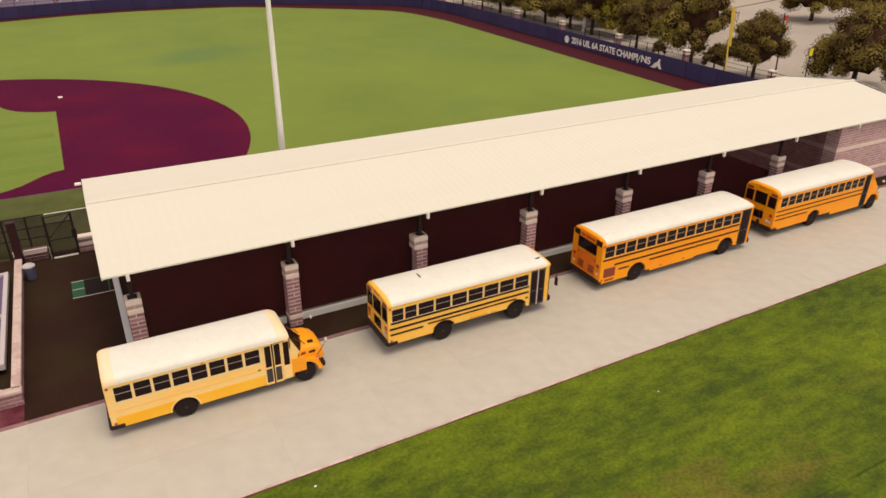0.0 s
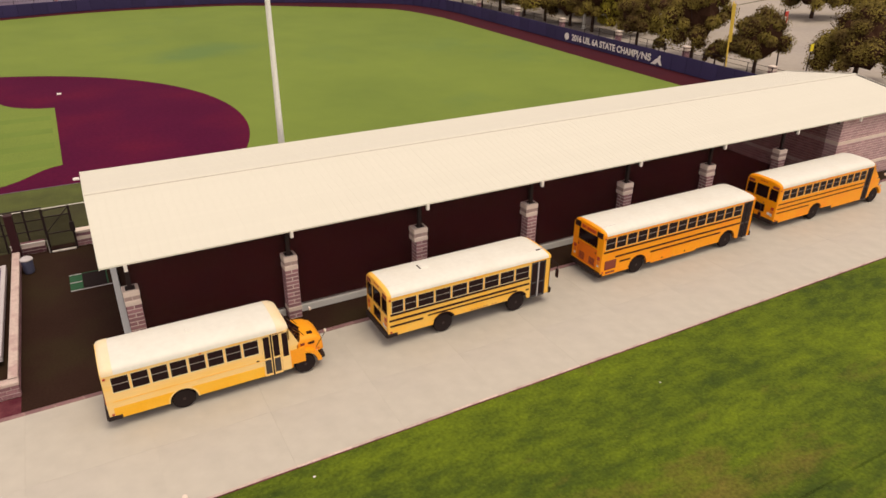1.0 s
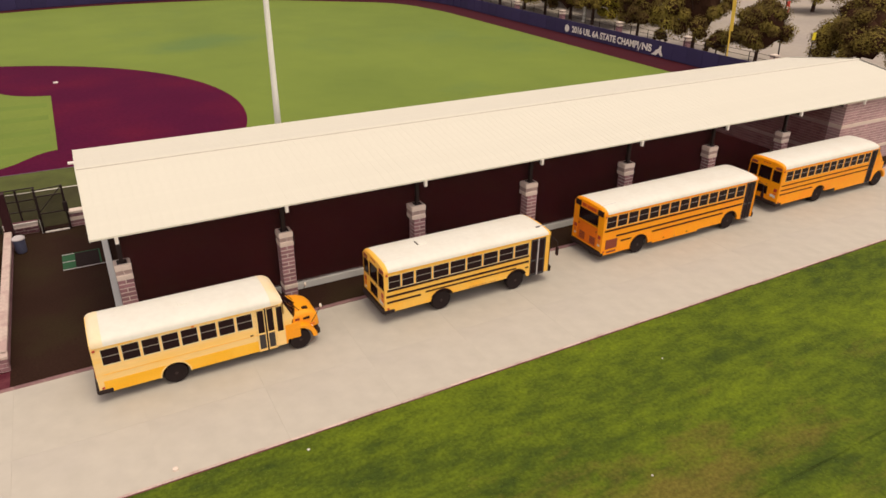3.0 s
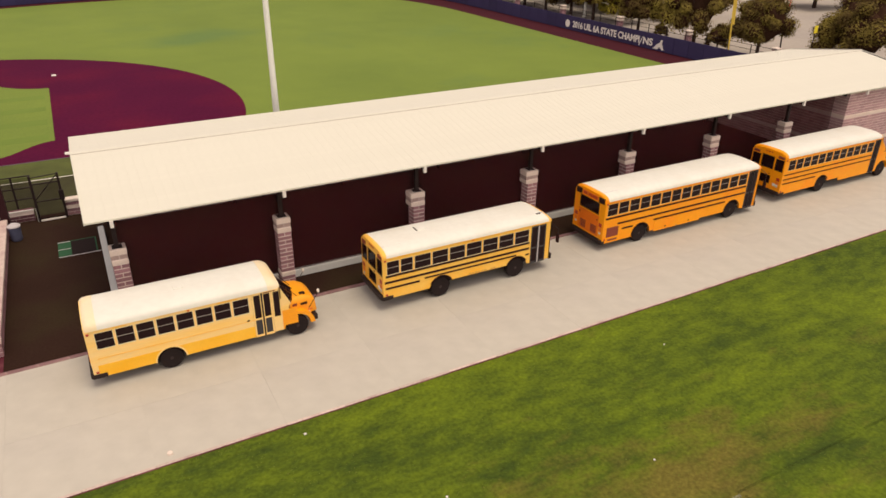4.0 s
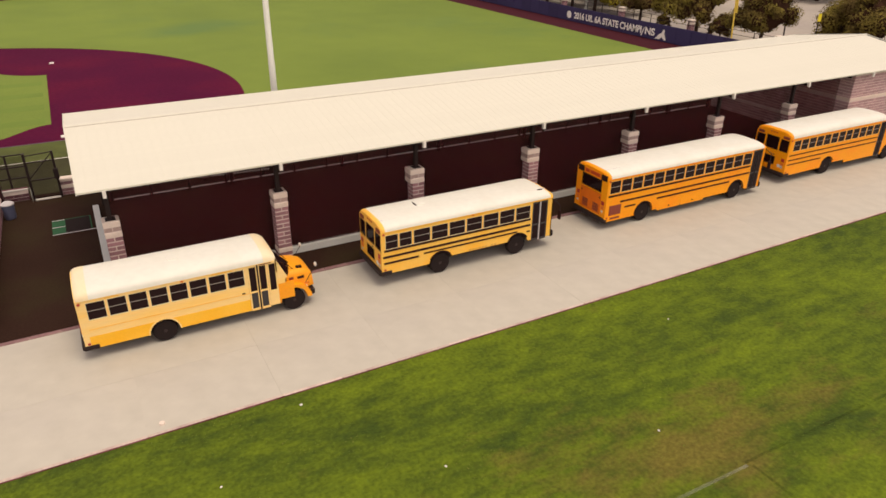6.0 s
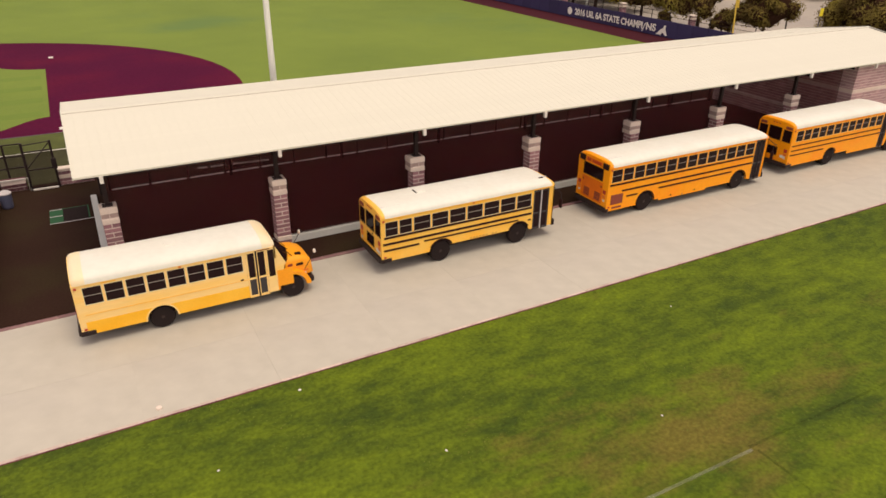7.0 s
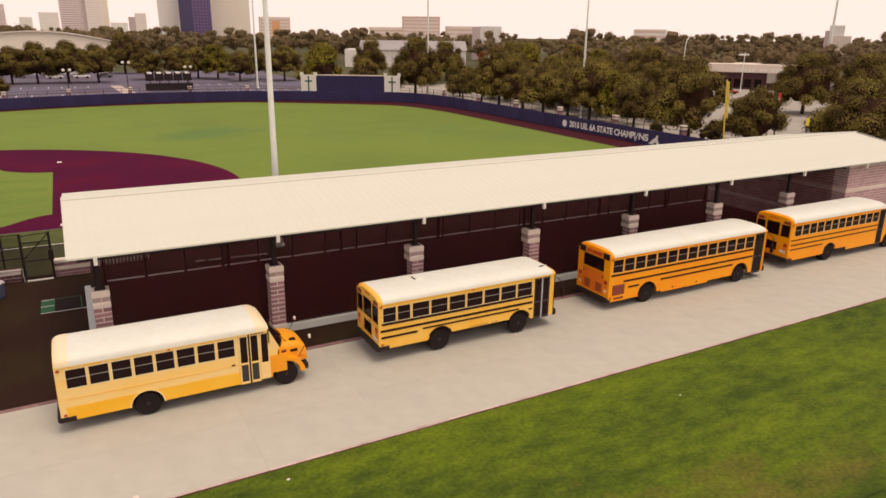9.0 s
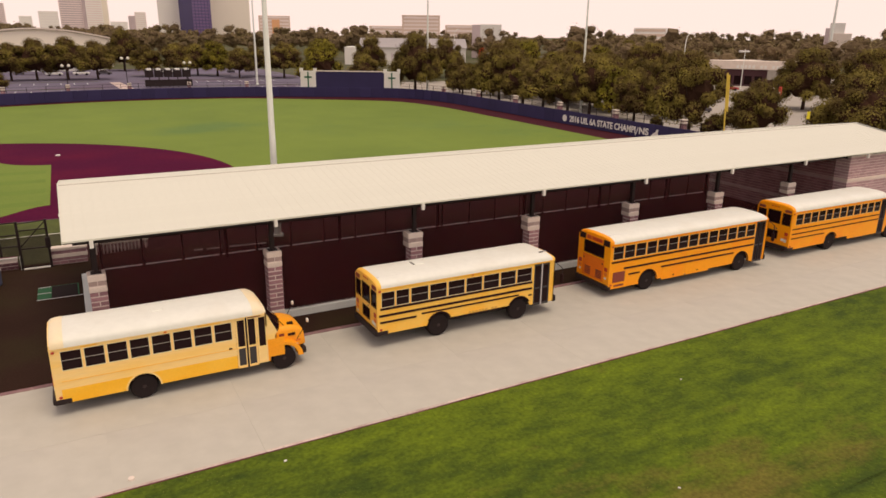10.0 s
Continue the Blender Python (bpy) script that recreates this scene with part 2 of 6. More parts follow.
LEAF = leaf_material("oak_leaves", (0.125, 0.086, 0.028), (0.300, 0.252, 0.044))
# dark core colour: the shade inside the crowns, put into the material
INNER_SHADE = material("inner_crown_shade", (0.046, 0.023, 0.014), 0.9, var=0.3, coarse=0.8, fine=5, bump=0, spec=0.05)
LEAF_LIGHT = leaf_material("lime_leaves", (0.17, 0.145, 0.02), (0.32, 0.27, 0.028))
# far leaf colours are paler: distance haze is mixed into them
LEAF_HAZE = leaf_material("haze_tinted_leaves", (0.205, 0.150, 0.078), (0.280, 0.235, 0.088))
INNER_HAZE = material("haze_tinted_inner", (0.140, 0.100, 0.058), 0.9, var=0.25, coarse=0.2, fine=1, bump=0, spec=0.05)
LEAF_RED = leaf_material("red_leaves", (0.35, 0.05, 0.02), (0.3, 0.08, 0.02))
BUS_YELLOW = material("school_bus_yellow", (0.94, 0.565, 0.10), 0.36, var=0.05, coarse=0.7, fine=6, second=(0.94, 0.49, 0.045), bump=0.02, spec=0.3)
BUS_ORANGE = material("deep_bus_yellow", (0.95, 0.365, 0.005), 0.34, var=0.06, coarse=0.7, fine=6, second=(0.93, 0.31, 0.004), bump=0.02, spec=0.25)
# bus 1 sides, paler than its skirt panels
BUS_PALE = material("pale_bus_yellow", (0.95, 0.68, 0.27), 0.5, var=0.07, coarse=0.9, fine=7, second=(0.95, 0.62, 0.17), stretch=(0.3, 1, 2), bump=0.02)
# deeper than BUS_ORANGE: the bus rear's shade, put into the engine door
SHADED_ORANGE = material("shaded_bus_orange", (0.80, 0.185, 0.012), 0.45, var=0.1, coarse=1.5, bump=0.02, spec=0.2)
BUS_SKIRT = material("skirt_yellow", (0.97, 0.50, 0.012), 0.4, var=0.06, second=(0.96, 0.54, 0.04), bump=0.02)
BUS_HOOD = material("hood_orange", (0.94, 0.37, 0.005), 0.4, var=0.06, bump=0.02)
BUS_ROOF = material("white_bus_roof", (0.765, 0.765, 0.69), 0.45, var=0.05, coarse=0.6, fine=4, second=(0.72, 0.71, 0.63), bump=0.02, spec=0.35)
RUB_BLACK = material("black_rub_rail", (0.026, 0.009, 0.009), 0.7, var=0.1, bump=0.02, spec=0.15)
TYRE = material("tyre_rubber", (0.018, 0.012, 0.012), 0.85, var=0.2, bump=0.1, spec=0.2)
RIM = material("dark_rim", (0.035, 0.02, 0.02), 0.55, var=0.2, metal=0.3)
CHROME = material("dull_chrome", (0.6, 0.55, 0.5), 0.25, metal=0.9, var=0.05, bump=0)
BUS_GLASS = glass_material("tinted_bus_glass", (0.018, 0.007, 0.008), 0.1, 0.1)
WIN_CREAM = material("cream_window_frame", (0.80, 0.70, 0.47), 0.45, var=0.06, bump=0)
WIN_GOLD = material("pale_yellow_window_frame", (0.88, 0.62, 0.25), 0.45, var=0.06, bump=0)
BUS_TEXT = material("faded_side_marks", (0.60, 0.33, 0.06), 0.5, var=0.1, bump=0)
BUS_CREAM = material("cream_roof_end", (0.84, 0.73, 0.50), 0.45, var=0.05, coarse=0.9, second=(0.86, 0.70, 0.42), bump=0.02)
WIN_ALU = material("window_aluminium", (0.40, 0.36, 0.33), 0.4, metal=0.3, var=0.05, bump=0)
LAMP_RED = material("red_lens", (0.45, 0.035, 0.02), 0.3, var=0.05, bump=0)
LAMP_AMBER = material("amber_lens", (0.75, 0.19, 0.015), 0.3, var=0.05, bump=0)
LAMP_CLEAR = material("clear_lens", (0.75, 0.70, 0.62), 0.2, var=0.03, bump=0)
GRILLE_RED = material("rust_red_grille", (0.22, 0.042, 0.02), 0.6, var=0.15)
INNER_DARK = material("dark_cabin", (0.02, 0.013, 0.013), 0.9, spec=0.1)
DOOR_GREY = material("grey_door_frame", (0.035, 0.032, 0.036), 0.4, var=0.1)
BIN_BLUE = material("blue_grey_plastic", (0.09, 0.10, 0.17), 0.5, var=0.1)
PURPLE = material("purple_board", (0.12, 0.075, 0.16), 0.6, var=0.1)
PALE_FRAME = material("pale_frame", (0.50, 0.47, 0.48), 0.6, var=0.08)
SIGN_WHITE = material("sign_white", (0.78, 0.75, 0.70), 0.6, var=0.03, bump=0)
SIGN_GREEN = material("sign_green", (0.03, 0.13, 0.07), 0.6, var=0.05, bump=0)
SIGN_RED = material("sign_red", (0.6, 0.05, 0.03), 0.5, var=0.05, bump=0)
SIGN_YELLOW = material("sign_yellow", (0.85, 0.72, 0.03), 0.5, var=0.04, bump=0)
# tower colours lifted towards pale: distance haze put into walls and windows
TOWER_PINK = material("hazed_pink", (0.88, 0.75, 0.71), 0.6, var=0.05, coarse=0.02)
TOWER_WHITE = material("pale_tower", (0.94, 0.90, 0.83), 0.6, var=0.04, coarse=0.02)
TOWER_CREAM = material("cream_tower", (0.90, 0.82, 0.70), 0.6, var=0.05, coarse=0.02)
TOWER_GLASS = material("violet_glass_wall", (0.12, 0.08, 0.21), 0.18, var=0.12, coarse=0.05, bump=0)
TOWER_VIOLET = material("violet_floor_glass", (0.17, 0.10, 0.25), 0.2, var=0.1, coarse=0.05, bump=0)
TOWER_NAVY = material("navy_glass", (0.055, 0.04, 0.12), 0.2, var=0.1, coarse=0.05, bump=0)
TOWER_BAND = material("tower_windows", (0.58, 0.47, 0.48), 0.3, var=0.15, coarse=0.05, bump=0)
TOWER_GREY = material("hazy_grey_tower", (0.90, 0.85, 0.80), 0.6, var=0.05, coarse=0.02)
BRICK_BEIGE = material("beige_walls", (0.75, 0.58, 0.48), 0.8, var=0.06, coarse=0.05)
METAL_GREY = material("grey_sheet_roof", (0.34, 0.31, 0.31), 0.6, var=0.08, coarse=0.1)
MAROON_WALL = material("maroon_store_wall", (0.07, 0.022, 0.03), 0.7, var=0.15, coarse=0.1)
# orange stands for sunlight on the hotel panes, painted as base colour
LIT_PANE = material("painted_sun_pane", (0.80, 0.42, 0.20), 0.3, var=0.08, coarse=0.05, bump=0)


# ---- mesh helpers ----
def box(bm, x0, x1, y0, y1, z0, z1):
    v = [bm.verts.new(c) for c in ((x0, y0, z0), (x1, y0, z0), (x1, y1, z0), (x0, y1, z0), (x0, y0, z1), (x1, y0, z1), (x1, y1, z1), (x0, y1, z1))]
    for f in ((0, 3, 2, 1), (4, 5, 6, 7), (0, 1, 5, 4), (1, 2, 6, 5), (2, 3, 7, 6), (3, 0, 4, 7)):
        bm.faces.new([v[i] for i in f])


def soft_box(bm, x0, x1, y0, y1, z0, z1, r):
    """A box with chamfered vertical and top edges."""
    ring = lambda d, z: [bm.verts.new(c) for c in ((x0 + r + d, y0 + d, z), (x1 - r - d, y0 + d, z), (x1 - d, y0 + r + d, z), (x1 - d, y1 - r - d, z),
                                                   (x1 - r - d, y1 - d, z), (x0 + r + d, y1 - d, z), (x0 + d, y1 - r - d, z), (x0 + d, y0 + r + d, z))]
    a, b, c = ring(0, z0), ring(0, z1 - r), ring(r * 0.7, z1)
    for lo, hi in ((a, b), (b, c)):
        for i in range(8):
            bm.faces.new((lo[i], lo[(i + 1) % 8], hi[(i + 1) % 8], hi[i]))
    bm.faces.new(c)
    bm.faces.new(a[::-1])


def tube(bm, p0, p1, r0, r1=None, n=10, caps=True):
    p0, p1, r1 = Vector(p0), Vector(p1), r0 if r1 is None else r1
    q = (p1 - p0).to_track_quat("Z", "Y")
    rings = []
    for p, r in ((p0, r0), (p1, r1)):
        rings.append([bm.verts.new(p + q @ Vector((r * math.cos(2 * math.pi * i / n), r * math.sin(2 * math.pi * i / n), 0))) for i in range(n)])
    for i in range(n):
        bm.faces.new((rings[0][i], rings[0][(i + 1) % n], rings[1][(i + 1) % n], rings[1][i]))
    if caps:
        bm.faces.new(rings[0][::-1])
        bm.faces.new(rings[1])


def lathe(bm, profile, centre, axis="y", n=20):
    """profile: (radius, along the axis) pairs from end to end."""
    rings = []
    for r, h in profile:
        ring = []
        for i in range(n):
            a = 2 * math.pi * i / n
            u, v = r * math.cos(a), r * math.sin(a)
            c = {"x": (h, u, v), "y": (u, h, v), "z": (u, v, h)}[axis]
            ring.append(bm.verts.new(Vector(centre) + Vector(c)))
        rings.append(ring)
    for a, b in zip(rings, rings[1:]):
        for i in range(n):
            bm.faces.new((a[i], a[(i + 1) % n], b[(i + 1) % n], b[i]))
    bm.faces.new(rings[0][::-1])
    bm.faces.new(rings[-1])


def prism(bm, outline, axis, a, b):
    """Extrudes a flat outline from a to b along the axis; its two ends are cut into triangles."""
    put = {"x": lambda u, v, w: (w, u, v), "y": lambda u, v, w: (u, w, v), "z": lambda u, v, w: (u, v, w)}[axis]
    lo, hi = [bm.verts.new(put(u, v, a)) for u, v in outline], [bm.verts.new(put(u, v, b)) for u, v in outline]
    n = len(outline)
    for i in range(n):
        bm.faces.new((lo[i], lo[(i + 1) % n], hi[(i + 1) % n], hi[i]))
    ends = [bm.faces.new(lo[::-1]), bm.faces.new(hi)]
    if n > 4:
        for f in ends:
            f.normal_update()
        bmesh.ops.triangulate(bm, faces=ends)


def holed(bm, u0, u1, v0, v1, holes, axis, a, b):
    """A flat wall from a to b along the axis, with rectangular openings (u0, u1, v0, v1) through it."""
    us = sorted({u0, u1, *(h[0] for h in holes), *(h[1] for h in holes)})
    for ua, ub in zip(us, us[1:]):
        cuts = sorted((h[2], h[3]) for h in holes if h[0] <= ua + 1e-6 and h[1] >= ub - 1e-6)
        z = v0
        for lo, hi in cuts + [(v1, v1)]:
            if lo > z + 1e-6:
                if axis == "y":
                    box(bm, ua, ub, a, b, z, lo)
                else:
                    box(bm, a, b, ua, ub, z, lo)
            z = max(z, hi)
    bmesh.ops.remove_doubles(bm, verts=bm.verts, dist=1e-4)


def done(name, bm, mat, smooth=False):
    bmesh.ops.recalc_face_normals(bm, faces=bm.faces)
    me = bpy.data.meshes.new(name)
    bm.to_mesh(me)
    bm.free()
    me.materials.append(mat)
    if smooth:
        me.shade_smooth()
        me.set_sharp_from_angle(angle=radians(38))
    return me


def part(name, bm, mat, parent=None, label="", smooth=False, at=None):
    ob = new(name, bm if isinstance(bm, bpy.types.Mesh) else done(name, bm, mat, smooth))
    ob.parent = parent
    if at is not None:
        ob.matrix_basis = at if isinstance(at, Matrix) else Matrix.Translation(at)
    if label:
        ob["label"] = label
    return ob


def thing(name, label, category, at=(0, 0, 0), group="", kind="", turn=0.0):
    ob = new(name)
    ob.empty_display_size = 0.2
    ob.matrix_basis = pose(*at, 0, 0, turn)
    return tagged(ob, label, category, group, kind)


def one_box(x0, x1, y0, y1, z0, z1, r=0.0):
    bm = bmesh.new()
    if r:
        soft_box(bm, x0, x1, y0, y1, z0, z1, r)
    else:
        box(bm, x0, x1, y0, y1, z0, z1)
    return bm


def one_tube(p0, p1, r0, r1=None, n=10):
    bm = bmesh.new()
    tube(bm, p0, p1, r0, r1, n)
    return bm


def curve(points, steps=6):
    """A smooth line through points (Catmull-Rom)."""
    pts = [points[0], *points, points[-1]]
    out = []
    for i in range(1, len(pts) - 2):
        p0, p1, p2, p3 = (Vector(p) for p in pts[i - 1:i + 3])
        for k in range(steps):
            t = k / steps
            out.append(0.5 * (2 * p1 + (p2 - p0) * t + (2 * p0 - 5 * p1 + 4 * p2 - p3) * t * t + (3 * p1 - p0 - 3 * p2 + p3) * t ** 3))
    return out + [Vector(points[-1])]


def sheet(name, outline, z, mat, label, category, thick=0.05):
    bm = bmesh.new()
    prism(bm, [(p[0], p[1]) for p in outline], "z", z - thick, z)
    return tagged(part(name, bm, mat), label, category, kind="structure")


# ---- ground, field, drive ----
R = random.Random(7)
sheet("ground", [(-2600, -600), (3400, -600), (3400, 3400), (-2600, 3400)], -0.12, EARTH, "dull dry ground reaching to the horizon", "ground", 0.5)
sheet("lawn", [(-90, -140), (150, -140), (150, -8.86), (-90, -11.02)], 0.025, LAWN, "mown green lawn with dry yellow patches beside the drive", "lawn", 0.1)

# drive: cast slabs, each a piece, on a joint bed
drive = sheet("driveway", [(-62, -11.2), (92, -11.2), (92, -2.1), (-62, -2.1)], -0.012, JOINT, "pale concrete drive on which the buses stand", "driveway", 0.1)
slab_w, slab_d = 4.4, 4.55
slab = done("slab", one_box(0.0015, slab_w - 0.0015, 0.0015, slab_d - 0.0015, -0.02, 0.0), CONCRETE)
for i in range(35):
    for j in range(2):
        part("slab", slab, None, drive, at=(-62 + i * slab_w, -11.2 + j * slab_d, R.uniform(-0.0015, 0.0015)))
kerb = sheet("kerb", [(-62, -10.8), (92, -9.42), (92, -9.3), (-62, -10.68)], -0.03, JOINT, "low pinkish concrete kerb between drive and lawn", "kerb", 0.1)
kerb_piece = done("kerb_stone", one_box(0.01, 2.19, 0, 0.13, -0.05, 0.045, 0.02), KERB)
for i in range(70):
    part("kerb_stone", kerb_piece, None, kerb, at=pose(-62 + i * 2.2, -10.775 + i * 2.2 * 0.009 + R.uniform(-0.012, 0.012), R.uniform(-0.008, 0.006), 0, 0, 0.516))
sheet("lawn_edge", [(-62, -10.83), (92, -9.445), (92, -9.375), (-62, -10.762)], 0.031, BED_SOIL, "narrow line of bare reddish soil along the kerb", "edging", 0.05)
edge = sheet("edge_strip", [(-62, -3.2), (9, -2.1), (92, -2.1), (92, -1.86), (-62, -1.86)], -0.02, JOINT, "pinkish paver strip along the far edge of the drive", "edging", 0.1)
edge_piece = done("edge_paver", one_box(0.006, 1.094, 0.0, 0.23, -0.04, 0.018, 0.008), EDGE_PINK)
for i in range(140):
    part("edge_paver", edge_piece, None, edge, at=pose(-62 + i * 1.1, -2.06 + 0.0165 * min(0.0, -62 + i * 1.1 - 9), R.uniform(-0.003, 0.003), 0, 0, 0.945 if i < 65 else 0))

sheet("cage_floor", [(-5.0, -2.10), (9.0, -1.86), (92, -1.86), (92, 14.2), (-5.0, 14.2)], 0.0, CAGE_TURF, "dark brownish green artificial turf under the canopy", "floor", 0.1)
sheet("planting_bed", [(-62, -3.0), (-4.93, -2.09), (-4.93, -0.86), (-62, -0.86)], 0.004, BED_SOIL, "bare maroon soil bed at the foot of the brick wall", "bed", 0.1)
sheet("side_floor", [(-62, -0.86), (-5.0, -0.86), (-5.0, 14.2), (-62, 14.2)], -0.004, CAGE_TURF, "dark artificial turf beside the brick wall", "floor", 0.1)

# ball field
HOME, FIRST, SECOND, MOUND = Vector((-29.0, 26.3)), Vector((-1.45, 25.6)), Vector((-1.6, 53.7)), Vector((-16.0, 39.3))
WALL = curve([(66.2, 10.0), (66.2, 40.0), (66.2, 78.0), (65.8, 90.0), (64.2, 98.0), (60.6, 104.2), (51.0, 110.2), (40.0, 115.4), (30.0, 118.4), (10.0, 119.4), (-9.0, 115.0), (-40.0, 104.5), (-72.0, 90.0)], 7)
GREEN = curve([(61.3, 10.0), (61.2, 40.0), (60.9, 78.0), (60.3, 86.0), (58.6, 94.0), (55.0, 99.4), (44.0, 107.0), (36.0, 112.0), (27.0, 115.2), (8.0, 115.9), (-10.0, 111.5), (-40.0, 101.2), (-72.0, 87.0)], 7)
sheet("warning_track", [*WALL, (-72, 14.2), (66.2, 14.2)], -0.03, TRACK, "dark maroon clay warning track round the outfield", "track")
sheet("outfield", [p for p in GREEN if p.y > 20.7] + [Vector((-72, 20.7))] + [Vector((61.3, 20.7))], 0.0, TURF, "bright green artificial outfield turf", "field")
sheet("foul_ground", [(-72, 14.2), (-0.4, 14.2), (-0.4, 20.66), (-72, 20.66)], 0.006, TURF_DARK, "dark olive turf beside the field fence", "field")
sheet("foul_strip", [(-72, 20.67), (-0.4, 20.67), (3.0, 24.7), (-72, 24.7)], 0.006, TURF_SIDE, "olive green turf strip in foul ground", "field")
sheet("bullpen_ground", [(-0.4, 14.2), (66.0, 14.2), (66.0, 20.7), (-0.4, 20.7)], 0.006, BULLPEN, "dark maroon dirt strip behind the canopy", "field")


def arc(c, r, a0, a1, n=24):
    return [Vector((c.x + r * math.cos(radians(a0 + (a1 - a0) * i / n)), c.y + r * math.sin(radians(a0 + (a1 - a0) * i / n)))) for i in range(n + 1)]


skin = [p for p in arc(MOUND + Vector((1.4, -1.3)), 28.25, -28.5, 119.5, 60)]
sheet("infield_dirt", [*skin, Vector((-30.0, 55.0)), Vector((-32.5, 24.55)), Vector((8.0, 24.9))], 0.012, DIRT, "wine red clay infield with a smooth round edge", "infield")
infield = [Vector((-25.0, 25.7)), Vector((-8.2, 25.7)), Vector((-7.0, 26.0)), Vector((-6.0, 26.45)), Vector((-5.1, 27.1)), Vector((-4.4, 27.9)), Vector((-3.7, 28.7)), Vector((-3.0, 29.25)), Vector((-2.2, 29.55)), Vector((-2.2, 48.0)),
           *arc(SECOND, 5.7, 264, 186, 10), Vector((-27.0, 53.0)), Vector((-27.6, 30.0))]
sheet("infield_grass", infield, 0.02, TURF, "square of striped green infield turf", "infield")
for i in range(4):
    y = 29.8 + i * 4.6
    bm = bmesh.new()
    prism(bm, [(-26.5, y), (-2.6, y), (-2.6, y + 1.6), (-26.5, y + 1.6)], "z", 0.02, 0.023)
    tagged(part("mowing_stripe", bm, TURF_STRIPE), "darker brushed stripe in the infield turf", "turf stripe", kind="structure")
for at, label in ((FIRST, "first"), (SECOND, "second")):
    tagged(part("base", one_box(-0.22, 0.22, -0.22, 0.22, 0.012, 0.11, 0.03), SIGN_WHITE, at=(at.x, at.y, 0)), "white square base on the red clay infield", "base")
tagged(part("foul_line", one_box(-40, -1.0, -0.035, 0.035, 0.012, 0.018), PURPLE, at=(0, 24.78, 0)), "faint purple foul line along the red clay", "line", kind="structure")
tagged(part("chalk_line", one_box(-40, -1.0, 20.63, 20.73, 0.0, 0.012), SIGN_WHITE), "thin white line along the foul ground", "line", kind="structure")
CHALK = net_material("faded_chalk", (0.5, 0.52, 0.42), 0.075)
WET_GRASS = net_material("trodden_grass", (0.03, 0.05, 0.012), 0.075)
for x0, x1, y0, y1, m in ((10.2, 15.6, -19.98, -19.87, CHALK), (15.62, 26.0, -19.86, -19.76, WET_GRASS), (15.7, 15.8, -21.9, -20.0, WET_GRASS)):
    tagged(part("lawn_line", one_box(x0, x1, y0, y1, 0.029, 0.035), m), "faded chalk line on the lawn", "line", kind="structure")

# outfield wall: padded panels on a continuous backing, wire fence on posts and brick piers behind
wall_ob = thing("outfield_wall", "dark blue padded outfield wall", "wall", kind="structure")
bm = bmesh.new()
dist, panels, piers = 0.0, [], []
for a, b in zip(WALL, WALL[1:]):
    d = (b - a).normalized()
    o = Vector((d.y, -d.x)) if (Vector((d.y, -d.x)).dot(Vector((0, 60)) - a) < 0) else Vector((-d.y, d.x))
    quad = [a, b, b + o * 0.2, a + o * 0.2]
    prism(bm, [(p.x, p.y) for p in quad], "z", -0.1, 1.9)
part("backing", bm, WALL_BLUE, wall_ob)


def along(line, gap, start=0.0):
    """Places (point, heading) at even gaps along a line."""
    out, want, run = [], start, 0.0
    for a, b in zip(line, line[1:]):
        n = (b - a).length
        while want <= run + n and n > 0:
            out.append((a + (b - a) * ((want - run) / n), math.degrees(math.atan2((b - a).y, (b - a).x))))
            want += gap
        run += n
    return out


pad = done("pad", one_box(0.01, 2.39, -0.0, 0.1, 0.05, 1.97, 0.03), WALL_BLUE)
for p, h in along(WALL, 2.4):
    part("pad", pad, None, wall_ob, at=pose(p.x, p.y, 0, 0, 0, h))
fence_ob = thing("outfield_fence", "black wire fence with posts above the blue outfield wall", "fence", kind="structure")
post = done("post", one_box(-0.035, 0.035, -0.035, 0.035, 0, 2.9), BLACK_STEEL)
OUT = [p + (p - Vector((0, 60))).normalized() * 0.7 for p in WALL]
for p, h in along(OUT, 3.2, 1.0):
    part("post", post, None, fence_ob, at=pose(p.x, p.y, 0, 0, 0, h))
bm = bmesh.new()
for a, b in zip(OUT, OUT[1:]):
    for z in (2.35, 2.85):
        tube(bm, (*a, z), (*b, z), 0.025, n=5, caps=False)
part("rail", bm, BLACK_STEEL, fence_ob)


